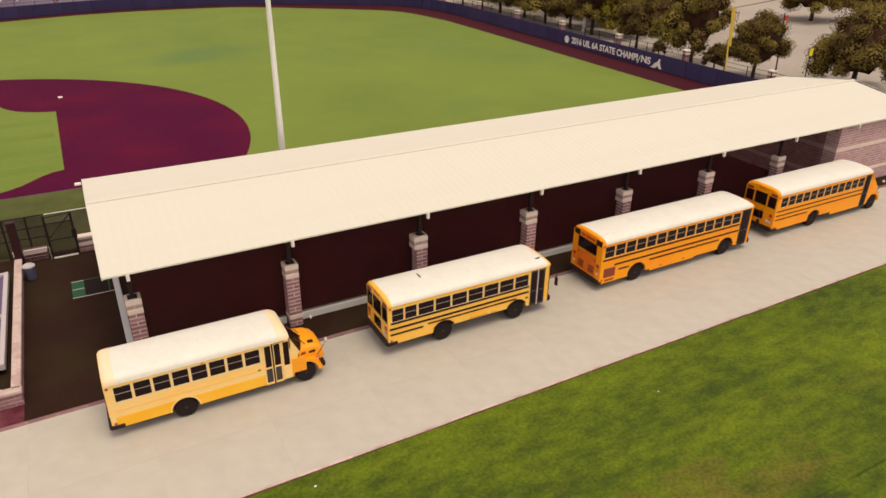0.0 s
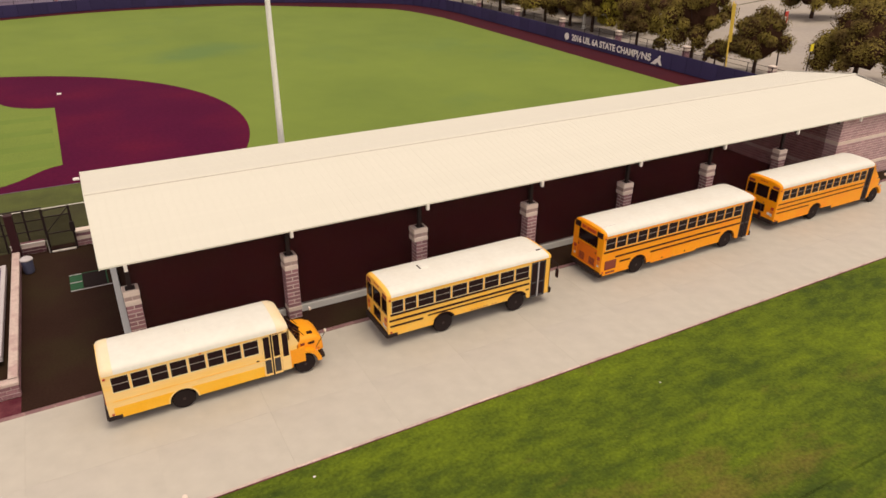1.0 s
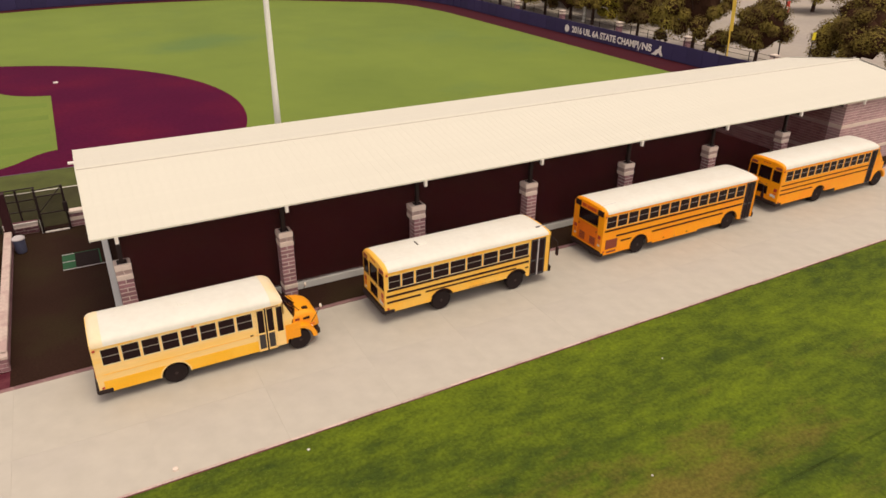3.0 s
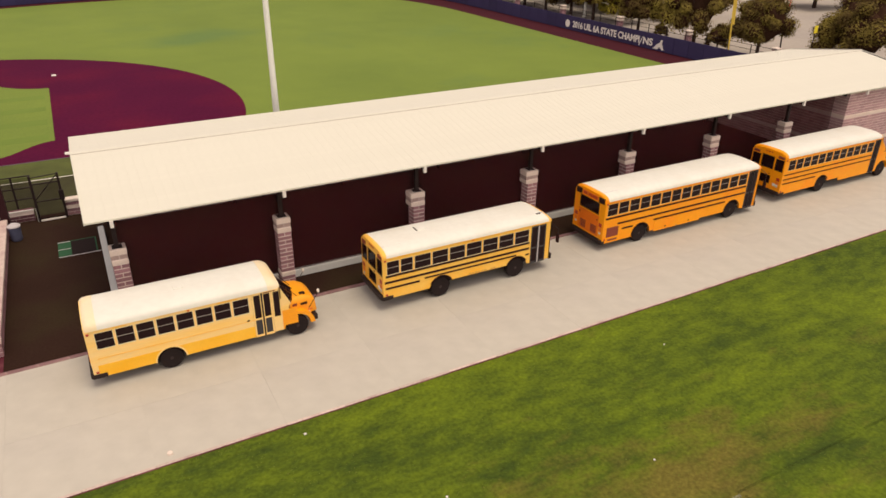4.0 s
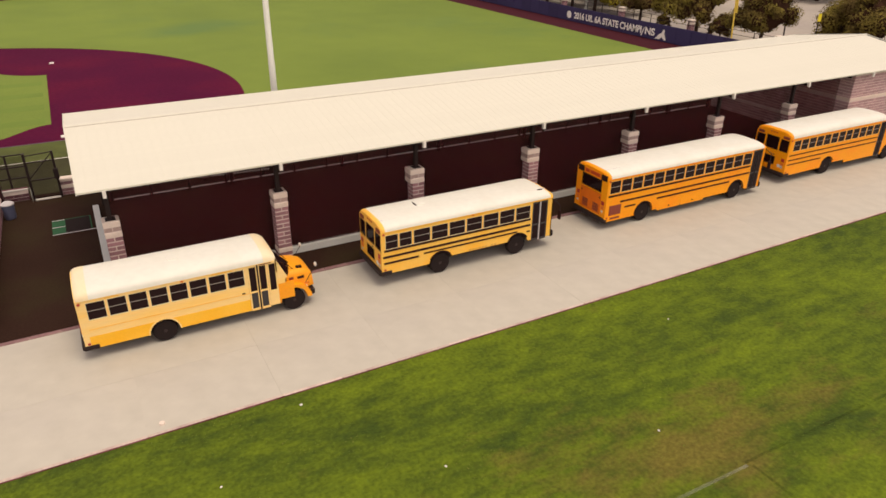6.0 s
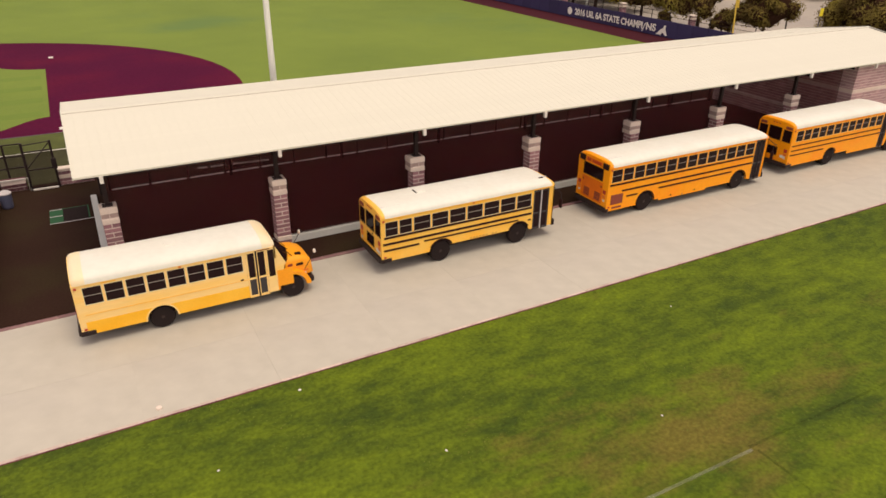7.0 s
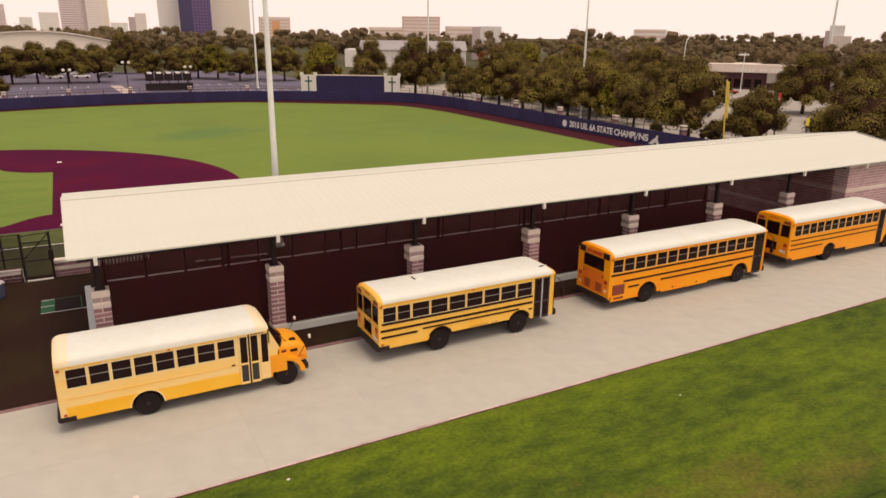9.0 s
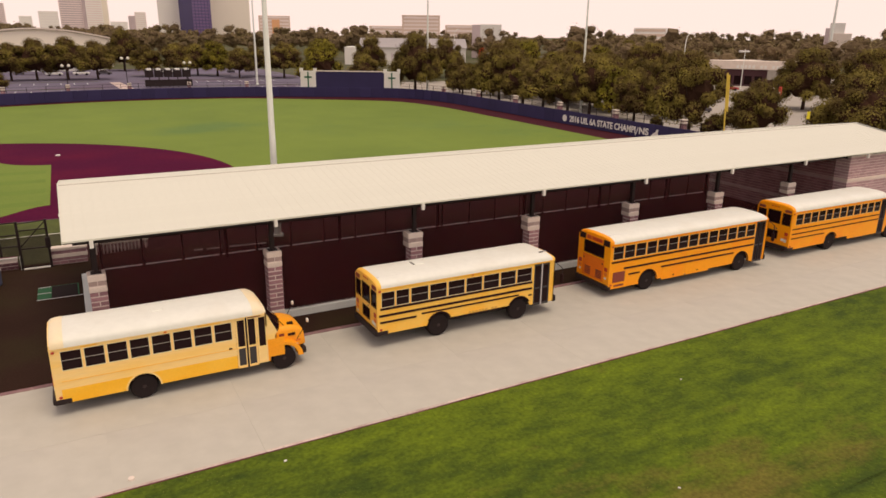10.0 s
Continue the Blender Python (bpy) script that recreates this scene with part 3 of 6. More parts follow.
def pier(name, x, y, h, turn=0.0, w=0.62):
    """A block pier with a pale double cap."""
    ob = thing(name, "pale brick pier with cast stone cap along the outfield fence", "pier", (x, y, 0), "outfield piers", turn=turn)
    bm = bmesh.new()
    box(bm, -w / 2 + 0.02, w / 2 - 0.02, -w / 2 + 0.02, w / 2 - 0.02, -0.1, h - 0.5)
    part("core", bm, MORTAR, ob)
    n = int((h - 0.55) / 0.2)
    bm = bmesh.new()
    for k in range(n):
        z = k * 0.2
        s = 0 if k % 2 else 1
        if s:
            box(bm, -w / 2, -0.006, -w / 2, w / 2, z + 0.006, z + 0.194)
            box(bm, 0.006, w / 2, -w / 2, w / 2, z + 0.006, z + 0.194)
        else:
            box(bm, -w / 2, w / 2, -w / 2, -0.006, z + 0.006, z + 0.194)
            box(bm, -w / 2, w / 2, 0.006, w / 2, z + 0.006, z + 0.194)
    tagged(part("masonry", bm, BLOCK, ob), kind="stuff")
    part("lower_cap", one_box(-w / 2 - 0.06, w / 2 + 0.06, -w / 2 - 0.06, w / 2 + 0.06, h - 0.5, h - 0.32, 0.02), CAST_STONE, ob)
    part("neck", one_box(-w / 2, w / 2, -w / 2, w / 2, h - 0.32, h - 0.16), BLOCK_TAN, ob)
    part("upper_cap", one_box(-w / 2 - 0.06, w / 2 + 0.06, -w / 2 - 0.06, w / 2 + 0.06, h - 0.16, h, 0.02), CAST_STONE, ob)
    return ob


first_pier = pier("fence_pier", 67.5, 33.2, 2.95)
for x, y in ((67.5, 45.6), (67.4, 58.2), (67.3, 70.3), (67.3, 82.6), (66.4, 94.5), (67.4, 20.6)):
    copy_thing(first_pier, pose(x, y, 0))
for x, y in ((33.6, 120.0), (22.4, 121.4), (11.3, 121.6), (0.6, 120.0), (-9.6, 116.6), (-21.0, 112.6)):
    copy_thing(first_pier, pose(x, y, 0))


def words(body, size, mat, name, label, m, thick=0.01):
    """Flat lettering as a mesh, in the built-in font."""
    cu = bpy.data.curves.new(name, "FONT")
    cu.body, cu.size, cu.extrude, cu.align_x, cu.align_y = body, size, thick, "LEFT", "CENTER"
    cu.offset = 0.032 * size
    tmp = bpy.data.objects.new(name, cu)
    scene.collection.objects.link(tmp)
    bpy.context.view_layer.update()
    me = bpy.data.meshes.new_from_object(tmp.evaluated_get(bpy.context.evaluated_depsgraph_get()))
    bpy.data.objects.remove(tmp)
    bpy.data.curves.remove(cu)
    me.materials.clear()
    me.materials.append(mat)
    ob = new(name, me)
    ob.matrix_basis = m
    ob["label"] = label
    return ob


def facing(x, y, z):
    """A pose on the right-field wall whose letters read towards the infield."""
    return Matrix(((0, 0, -1, x), (-1, 0, 0, y), (0, 1, 0, z), (0, 0, 0, 1)))


board = thing("wall_lettering", "white lettering painted on the blue outfield wall", "sign")
T1 = words("2016 UIL 6A STATE CHAMPI", 1.2, SIGN_WHITE, "letters", "white block letters", facing(66.06, 53.95, 0.86))
T2 = words("NS", 1.2, SIGN_WHITE, "letters", "white block letters", facing(66.06, 39.35, 0.86))
for t in (T1, T2):
    t.parent = board
span = T1.dimensions.x
T1.scale = (14.0 / max(span, 1), 1, 1)
T2.scale = (1.75 / max(T2.dimensions.x, 0.5), 1, 1)
bm = bmesh.new()
lathe(bm, [(0.52, -0.01), (0.52, 0.01)], (0, 0, 0), "x", 20)
part("round_emblem", bm, SIGN_WHITE, board, "white round emblem", at=(66.05, 55.1, 0.86))
bm = bmesh.new()
prism(bm, [(39.85, 0.2), (40.0, 0.22), (39.5, 1.3), (39.38, 1.25)], "x", 66.04, 66.06)
part("slanted_bat", bm, SIGN_WHITE, board)
bm = bmesh.new()
prism(bm, [(37.5, 0.2), (36.6, 0.2), (36.3, 0.55), (35.8, 0.18), (35.5, 0.25), (35.9, 0.95), (35.85, 1.4), (36.15, 1.4), (36.3, 1.05), (36.8, 0.8), (37.1, 0.45)], "x", 66.04, 66.06)
part("plain_figure", bm, SIGN_WHITE, board, "white cut-out shape")

# tall board in centre field between two pale end panels
eye = thing("batters_eye", "tall dark blue board between two white end panels with green crosses", "board", (0, 0, 0))
A, B = Vector((45.0, 113.9)), Vector((60.0, 105.3))
d = (B - A).normalized()
turn = math.degrees(math.atan2(d.y, d.x))
n = (B - A).length
m_eye = pose(A.x, A.y, 0, 0, 0, turn)
part("panel", one_box(1.5, n - 1.5, 0.0, 0.3, 0, 5.1), WALL_BLUE, eye, "dark blue panel", at=m_eye)
part("coping", one_box(1.5, n - 1.5, -0.05, 0.35, 5.1, 5.3), CAST_STONE, eye, at=m_eye)
for s in (-1.7, n - 1.6):
    bm = bmesh.new()
    box(bm, s, s + 3.2, -0.1, 0.5, 0.9, 5.2)
    for u in (s - 0.12, s + 2.72):
        box(bm, u, u + 0.6, -0.16, 0.56, 4.9, 5.7)
        box(bm, u, u + 0.6, -0.16, 0.56, 0.7, 1.4)
    end = part("end_panel", bm, SIGN_WHITE, eye, "white panel", at=m_eye)
    bm = bmesh.new()
    box(bm, s + 1.46, s + 1.74, -0.16, -0.12, 1.6, 5.0)
    box(bm, s + 0.85, s + 2.35, -0.16, -0.12, 3.8, 4.1)
    part("cross", bm, SIGN_GREEN, eye, "green cross", at=m_eye)

def block_wall(name, label, x0, x1, y0, y1, h, mat, face="y", capped=True, parent_kind="structure", size=(0.4, 0.2), parts=300, bands=(), cap_mat=None):
    """A block wall: mortar core, blocks proud of it on the front (low y) and the two ends."""
    w = thing(name, label, "wall", kind=parent_kind)
    part("core", one_box(x0 + 0.01, x1 - 0.01, y0 + 0.01, y1 - 0.01, 0, h), MORTAR, w, "pale mortar")
    made, rest = 0, bmesh.new()
    lay = [("y", x0, x1, y0), ("x", y0, y1, x0), ("X", y0, y1, x1)]
    bl, bh = size
    shared = {}
    for side, a, b, at in lay:
        for k in range(int(h / bh)):
            z = k * bh
            m_here = CAST_STONE if any(lo <= z + bh / 2 <= hi for lo, hi in bands) else mat
            u = a - (bl / 2 if k % 2 else 0)
            while u < b - 0.02:
                ua, ub = max(u, a) + 0.006, min(u + bl, b) - 0.006
                if ub - ua > 0.05:
                    key = (side in "xX", round(ub - ua, 2), m_here.name)
                    if made < parts:
                        if key not in shared:
                            shared[key] = done("block", one_box(-0.008, 0.02, 0, ub - ua, 0.024, bh - 0.012) if key[0] else one_box(0, ub - ua, -0.008, 0.02, 0.024, bh - 0.012), m_here)
                        place = (at, ua, z) if side == "x" else (at - 0.012, ua, z) if side == "X" else (ua, at, z)
                        part("block", shared[key], None, w, at=place)
                        made += 1
                    elif m_here is mat:
                        if side == "y":
                            box(rest, ua, ub, at - 0.008, at + 0.02, z + 0.024, z + bh - 0.012)
                        elif side == "x":
                            box(rest, at - 0.008, at + 0.02, ua, ub, z + 0.024, z + bh - 0.012)
                        else:
                            box(rest, at - 0.02, at + 0.008, ua, ub, z + 0.024, z + bh - 0.012)
                u += bl
    if len(rest.verts):
        tagged(part("far_blocks", rest, mat, w), kind="stuff")
    else:
        rest.free()
    for lo, hi in bands:
        part("band", one_box(x0 - 0.03, x1 + 0.03, y0 - 0.03, y1 + 0.03, lo, hi), CAST_STONE, w, "pale stone band")
    if capped:
        part("cap", one_box(x0 - 0.06, x1 + 0.06, y0 - 0.06, y1 + 0.06, h, h + 0.14, 0.03), cap_mat or CAST_STONE, w, "pale stone cap")
    return w


# ---- canopy ----
X0, X1, YF, YB, YR, ZE, ZR = -0.96, 57.4, -0.9, 11.65, 5.4, 5.12, 6.12
COLUMNS = [0.0, 7.09, 14.12, 21.15, 28.25, 35.3, 42.28]
roof = thing("canopy_roof", "cream standing-seam metal gable roof", "roof", kind="structure")
bm = bmesh.new()
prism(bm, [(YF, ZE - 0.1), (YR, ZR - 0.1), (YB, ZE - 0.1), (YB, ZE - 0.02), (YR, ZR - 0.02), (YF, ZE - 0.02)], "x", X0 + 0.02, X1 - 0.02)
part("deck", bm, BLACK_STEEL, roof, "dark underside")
pitch = 0.412
count = int((X1 - X0) / pitch)
for y0, y1 in ((YF - 0.02, YR), (YB + 0.02, YR)):
    bm = bmesh.new()
    prof = [(0, 0), (0, 0.010), (0.016, 0.010), (0.022, 0.006), (pitch, 0.006), (pitch, 0)]
    lo = [bm.verts.new((x, y0, ZE - 0.015 + z)) for x, z in prof]
    hi = [bm.verts.new((x, y1, ZR - 0.015 + z)) for x, z in prof]
    for i in range(6):
        bm.faces.new((lo[i], lo[(i + 1) % 6], hi[(i + 1) % 6], hi[i]))
    bm.faces.new(lo)
    bm.faces.new(hi[::-1])
    panel = done("roof_panel", bm, ROOF_METAL)
    for i in range(count):
        part("roof_panel", panel, None, roof, at=(X0 + i * pitch, 0, 0))
part("ridge_cap", (lambda b: (prism(b, [(YR - 0.16, ZR - 0.022), (YR, ZR + 0.012), (YR + 0.16, ZR - 0.022), (YR, ZR - 0.01)], "x", X0, X1), b)[1])(bmesh.new()), ROOF_METAL, roof)
# grey strip stands for the shadow the ridge cap throws
for s in (-1,):
    part("ridge_shade_strip", (lambda b: (prism(b, [(YR + s * 0.17, ZR - 0.034), (YR + s * 0.17, ZR - 0.012), (YR + s * 0.205, ZR - 0.017), (YR + s * 0.205, ZR - 0.04)], "x", X0 + 0.02, X1 - 0.02), b)[1])(bmesh.new()), RIDGE_SHADE, roof, "grey strip painting the shadow line beside the ridge cap")
for y, s in ((YF, -1), (YB, 1)):
    part("gutter", one_box(X0, X1, min(y, y + s * 0.05), max(y, y + s * 0.05), ZE - 0.075, ZE + 0.005, 0.015), ROOF_METAL, roof)
for x in (X0 - 0.03, X1 - 0.01):
    bm = bmesh.new()
    prism(bm, [(YF - 0.05, ZE - 0.1), (YR, ZR - 0.1), (YB + 0.05, ZE - 0.1), (YB + 0.05, ZE + 0.02), (YR, ZR + 0.03), (YF - 0.05, ZE + 0.02)], "x", x, x + 0.04)
    part("rake_trim", bm, ROOF_METAL, roof)
for x in (*COLUMNS, 49.1, 55.0):
    bm = bmesh.new()
    box(bm, x - 0.07, x + 0.07, YF - 0.1, YF + 0.04, ZE - 0.36, ZE - 0.06)
    part("gutter_outlet", bm, SIGN_WHITE, roof, "short white outlet")

frame_ob = thing("canopy_frame", "dark steel beams carrying the canopy roof", "frame", kind="structure")
for y in (0.0, 10.9):
    part("beam", one_box(X0 + 0.3, 47.7, y - 0.09, y + 0.09, ZE - 0.42, ZE - 0.12), BLACK_STEEL, frame_ob)
for x in (*COLUMNS, 46.9):
    bm = bmesh.new()
    prism(bm, [(YF + 0.1, ZE - 0.3), (YF + 0.1, ZE - 0.12), (YR, ZR - 0.12), (YB - 0.1, ZE - 0.12), (YB - 0.1, ZE - 0.3), (YR, ZR - 0.42)], "x", x - 0.07, x + 0.07)
    part("rafter", bm, BLACK_STEEL, frame_ob)
    part("back_post", one_box(x - 0.08, x + 0.08, 10.82, 10.98, 0, ZE - 0.4), BLACK_STEEL, frame_ob)

# block columns with steel posts
W = 0.64
course_a = done("block", one_box(-W / 2, -0.022, -W / 2, W / 2, 0.034, 0.186, 0.008), BLOCK)
light_a = done("block", one_box(-W / 2, -0.012, -W / 2, W / 2, 0.01, 0.2, 0.006), BLOCK_TAN)
for i, x in enumerate(COLUMNS):
    col = thing("block_column", "mauve block column with pale stone bands, black steel post on top", "column", (x + 0.02, 0.08, 0), "canopy columns")
    part("core", one_box(-W / 2 + 0.015, W / 2 - 0.015, -W / 2 + 0.015, W / 2 - 0.015, 0, 3.2), MORTAR, col, "pale mortar")
    for k in range(13):
        z = 0.02 + k * 0.208
        if k in (2,):
            part("band", one_box(-W / 2 - 0.02, W / 2 + 0.02, -W / 2 - 0.02, W / 2 + 0.02, z, z + 0.2, 0.02), CAST_STONE, col, "pale stone band")
            continue
        turned = 90 * (k % 2)
        for s in (0, 180):
            part("block", course_a, None, col, at=pose(0, 0, z, 0, 0, turned + s))
    part("lower_cap", one_box(-W / 2 - (0.14 if i > 1 else 0.015), W / 2 + 0.015, -W / 2 - 0.015, W / 2 + 0.015, 2.73, 2.95, 0.025), CAST_STONE, col, "pale cast stone cap")
    for s in (0, 180):
        part("block", light_a, None, col, at=pose(0, 0, 2.98, 0, 0, s))
    part("upper_cap", one_box(-W / 2 - (0.15 if i > 1 else 0.02), W / 2 + 0.02, -W / 2 - 0.02, W / 2 + 0.02, 3.18, 3.44, 0.03), CAST_STONE, col, "pale cast stone cap")
    if i > 1:
        part("bracket_block", one_box(-W / 2 - 0.13, -W / 2 - 0.001, -W / 2 + 0.01, W / 2 - 0.01, 2.95, 3.18), BLOCK_TAN, col)
    part("steel_post", one_box(-0.09, 0.09, -0.09, 0.09, 3.44, ZE - 0.4), BLACK_STEEL, col, "black steel post")
    part("foot_plate", one_box(-0.2, 0.2, -0.2, 0.2, 3.44, 3.47), BLACK_STEEL, col)
tagged(part("cage_kerb", one_box(-0.6, -0.29, 0.2, 10.6, 0, 0.2, 0.03), KERB_WHITE), "low white painted kerb along the cage's open end", "kerb", kind="structure")

# white kerb and nets between the columns
for a, b in zip(COLUMNS, [*COLUMNS[1:], 47.6]):
    tagged(part("cage_kerb", one_box(a + W / 2 + 0.02, b - (W / 2 + 0.02 if b < 47 else 0), 0.22, 0.5, 0, 0.36, 0.03), KERB_WHITE), "low white painted kerb under the cage net", "kerb", kind="structure")
    net = thing("cage_net", "black batting cage net hung between the columns", "net", (0, 0, 0), "cage nets")
    bm = bmesh.new()
    n = 14
    rows = [[bm.verts.new((a + (b - a) * i / n, 0.36 + 0.05 * math.sin(i * 1.3 + z * 2), z)) for i in range(n + 1)] for z in (0.38, 1.2, 2.4, 3.6, 4.72)]
    for r0, r1 in zip(rows, rows[1:]):
        for i in range(n):
            bm.faces.new((r0[i], r0[i + 1], r1[i + 1], r1[i]))
    part("netting", bm, NET, net)
    bm = bmesh.new()
    tube(bm, (a + 0.3, 0.3, 0.42), (b - 0.3, 0.3, 0.42), 0.02, n=6)
    part("bottom_pipe", bm, BLACK_STEEL, net)
    link = done("clip", one_box(-0.03, 0.03, -0.025, 0.025, -0.02, 0.02), METAL_GREY)
    for k in range(int((b - a - 0.9) / 0.3)):
        part("clip", link, None, net, at=(a + 0.5 + k * 0.3, 0.26, 0.43))

# back fence
back = thing("back_fence", "black chain-link fence with posts along the field side of the canopy", "fence", kind="structure")
FENCE_X = [0.45 + i * 2.13 for i in range(23)]
for x in FENCE_X:
    part("fence_post", one_tube((x, 11.3, 0), (x, 11.3, 3.1), 0.05, n=8), BLACK_STEEL, back)
for a, b in zip(FENCE_X, FENCE_X[1:]):
    part("bottom_rail", one_box(a + 0.1, b - 0.1, 11.36, 11.45, 0.0, 0.05), WHITE_PAINT, back, "white bottom board")
    part("mesh_panel", one_box(a + 0.05, b - 0.05, 11.298, 11.302, 0.1, 3.05), CHAIN, back, "black wire mesh")
part("top_rail", one_tube((FENCE_X[0], 11.3, 3.1), (FENCE_X[-1], 11.3, 3.1), 0.04, n=6), BLACK_STEEL, back)
part("middle_rail", one_tube((FENCE_X[0], 11.3, 1.6), (FENCE_X[-1], 11.3, 1.6), 0.03, n=6), BLACK_STEEL, back)
block_wall("bullpen_wall", "low mauve brick bullpen wall behind the back fence", 0.3, 3.2, 15.2, 15.5, 0.4, BLOCK, parts=60)
rail_ob = thing("bullpen_rail", "white upright bar railing before the bullpen wall", "railing", (0.28, 14.55, 0), turn=4.5)
for k in range(15):
    part("bar", one_box(k * 0.195, k * 0.195 + 0.06, -0.02, 0.02, 0, 1.0), SIGN_WHITE, rail_ob)
part("hand_rail", one_box(-0.05, 2.85, -0.03, 0.03, 1.0, 1.06), SIGN_WHITE, rail_ob)
bench = thing("bench", "long low bench with white cross slats beyond the back fence", "bench", (5.46, 12.3, 0), turn=-5)
for k in range(23):
    if k not in (3, 9, 10):
        part("slat", one_box(k * 0.186, k * 0.186 + 0.135, 0.02, 0.2, 0.17, 0.21), SIGN_WHITE, bench)
part("seat_rail", one_box(0, 4.25, 0.2, 0.25, 0.13, 0.18), BLACK_STEEL, bench)
for x in (0.3, 2.1, 3.9):
    part("leg", one_box(x, x + 0.06, 0.02, 0.3, 0, 0.17), BLACK_STEEL, bench)
mat_ob = thing("hitting_mat", "dark rubber hitting mat with a green lined border", "mat", (-2.65, 7.7, 0))
part("border", one_box(0, 1.86, 0, 2.0, 0.001, 0.014), MAT_GREEN, mat_ob, "green turf border")
part("pad", one_box(0.62, 1.8, 0.06, 1.9, 0.014, 0.03, 0.01), INNER_DARK, mat_ob, "dark rubber pad")
for y in (0.0, 0.95, 1.9):
    part("line", one_box(0, 0.6, y, y + 0.07, 0.014, 0.018), PALE_FRAME, mat_ob)
part("front_line", one_box(0.6, 2.1, -0.02, 0.05, 0.014, 0.018), PALE_FRAME, mat_ob)


# brick building under the end of the roof
block_wall("end_building", "mauve block building under the canopy's far end, with pale bands", 47.75, 57.2, -0.57, 11.3, 4.9, BLOCK_PALE, capped=False, bands=((0.95, 1.15), (3.1, 3.3)), parts=300)

# brick walls, gate and fence at the near end
block_wall("end_wall", "low mauve brick wall with a broad tan cap", -5.21, -4.95, -0.52, 12.4, 0.62, BLOCK, cap_mat=KERB)
block_wall("end_wall", "low mauve brick wall with a tan cap beside the drive", -16.0, -4.92, -0.83, -0.53, 0.62, BLOCK, parts=160, cap_mat=KERB)
block_wall("gate_wall", "short mauve brick wall with pale cap beside the gate", -2.0, -0.2, 13.5, 13.9, 0.85, BLOCK, parts=80, bands=((0.4, 0.6),))
block_wall("gate_wall", "short dark brick wall with white cap beside the gate", -5.4, -3.65, 13.6, 14.0, 0.6, BLOCK_DARK, parts=80, capped=False)
tagged(part("wall_coping", one_box(-5.41, -3.64, 13.665, 14.01, 0.602, 0.64), BLOCK_DARK), "dark coping on the short brick wall", "coping")
tagged(part("wall_rail", one_box(-5.4, -3.6, 13.58, 13.66, 0.62, 0.68), SIGN_WHITE), "thin white rail along the short wall", "rail")
gate = thing("field_gate", "black wire gate in a steel frame, white bottom bar", "gate")
for x in (-3.42, -2.02):
    part("gate_post", one_box(x - 0.06, x + 0.06, 13.24, 13.36, 0, 2.75), BLACK_STEEL, gate)
for z in (1.15, 2.2):
    part("gate_rail", one_box(-3.36, -2.08, 13.27, 13.33, z, z + 0.06), BLACK_STEEL, gate)
part("sill_bar", one_box(-3.38, -2.08, 13.24, 13.34, 0.0, 0.07), SIGN_WHITE, gate, "white bottom bar")
part("side_bar", one_box(-3.5, -3.42, 13.24, 13.9, 0.0, 0.8), SIGN_WHITE, gate, "white side bar")
part("gate_mesh", one_box(-3.36, -2.08, 13.298, 13.302, 0.1, 2.2), CHAIN, gate, "black wire mesh")
for a, b in (((-3.36, 13.3, 1.3), (-2.08, 13.3, 2.62)), ((-3.36, 13.3, 2.62), (-2.08, 13.3, 2.7))):
    part("gate_brace", one_tube(a, b, 0.03, n=6), BLACK_STEEL, gate)
part("latch_box", one_box(-2.16, -1.9, 13.16, 13.26, 1.15, 1.75, 0.03), BLACK_STEEL, gate)
side = thing("side_fence", "black steel fence with posts beside the gate", "fence", kind="structure")
for x in (-9.6, -7.6, -5.6, -4.4):
    part("fence_post", one_box(x - 0.05, x + 0.05, 14.2, 14.3, 0, 2.5), BLACK_STEEL, side)
for z in (1.1, 1.75, 2.45):
    part("fence_rail", one_box(-12, -3.4, 14.22, 14.28, z, z + 0.06), BLACK_STEEL, side)
part("fence_mesh", one_box(-12, -3.4, 14.248, 14.252, 0.1, 2.4), CHAIN, side, "black wire mesh")
tall = tagged(part("corner_post", one_box(-5.22, -4.8, 12.55, 12.97, 0, 2.9), POST_MAROON), "thick dark maroon post at the end of the wall", "post")
bin_ob = thing("litter_bin", "blue-grey round litter bin with a pale lid", "bin", (-4.55, 11.1, 0))
bm = bmesh.new()
lathe(bm, [(0.24, 0), (0.28, 0.1), (0.3, 0.75), (0.31, 0.8)], (0, 0, 0), "z", 18)
part("drum", bm, BIN_BLUE, bin_ob)
bm = bmesh.new()
lathe(bm, [(0.33, 0.8), (0.33, 0.86), (0.2, 0.95), (0.08, 0.97)], (0, 0, 0), "z", 18)
part("lid", bm, PALE_FRAME, bin_ob, "pale grey lid")
stand = thing("bullpen_platform", "pale framed platform with a purple board behind the brick wall", "platform", (-9.42, 1.4, 0))
part("deck", one_box(0, 3.7, 0.6, 9.8, 0.3, 0.42), PURPLE, stand, "purple board")
for x in (-0.1, 3.62):
    part("side_frame", one_box(x, x + 0.22, 0.4, 10.0, 0.3, 0.6, 0.02), PALE_FRAME, stand, "pale frame")
for y in (0.4, 5.0, 9.8):
    part("cross_frame", one_box(0.12, 3.62, y, y + 0.2, 0.3, 0.58, 0.02), PALE_FRAME, stand, "pale frame")
for x in (0.2, 3.4):
    for y in (0.5, 9.7):
        part("leg", one_box(x, x + 0.12, y, y + 0.12, -0.02, 0.3), BLACK_STEEL, stand)
grate = thing("drain_grate", "grey slatted grate at the foot of the platform", "grate", (-6.1, 0.0, 0))
for k in range(6):
    part("slat", one_box(0, 0.3, k * 0.12, k * 0.12 + 0.07, 0.0, 0.05), PALE_FRAME, grate)


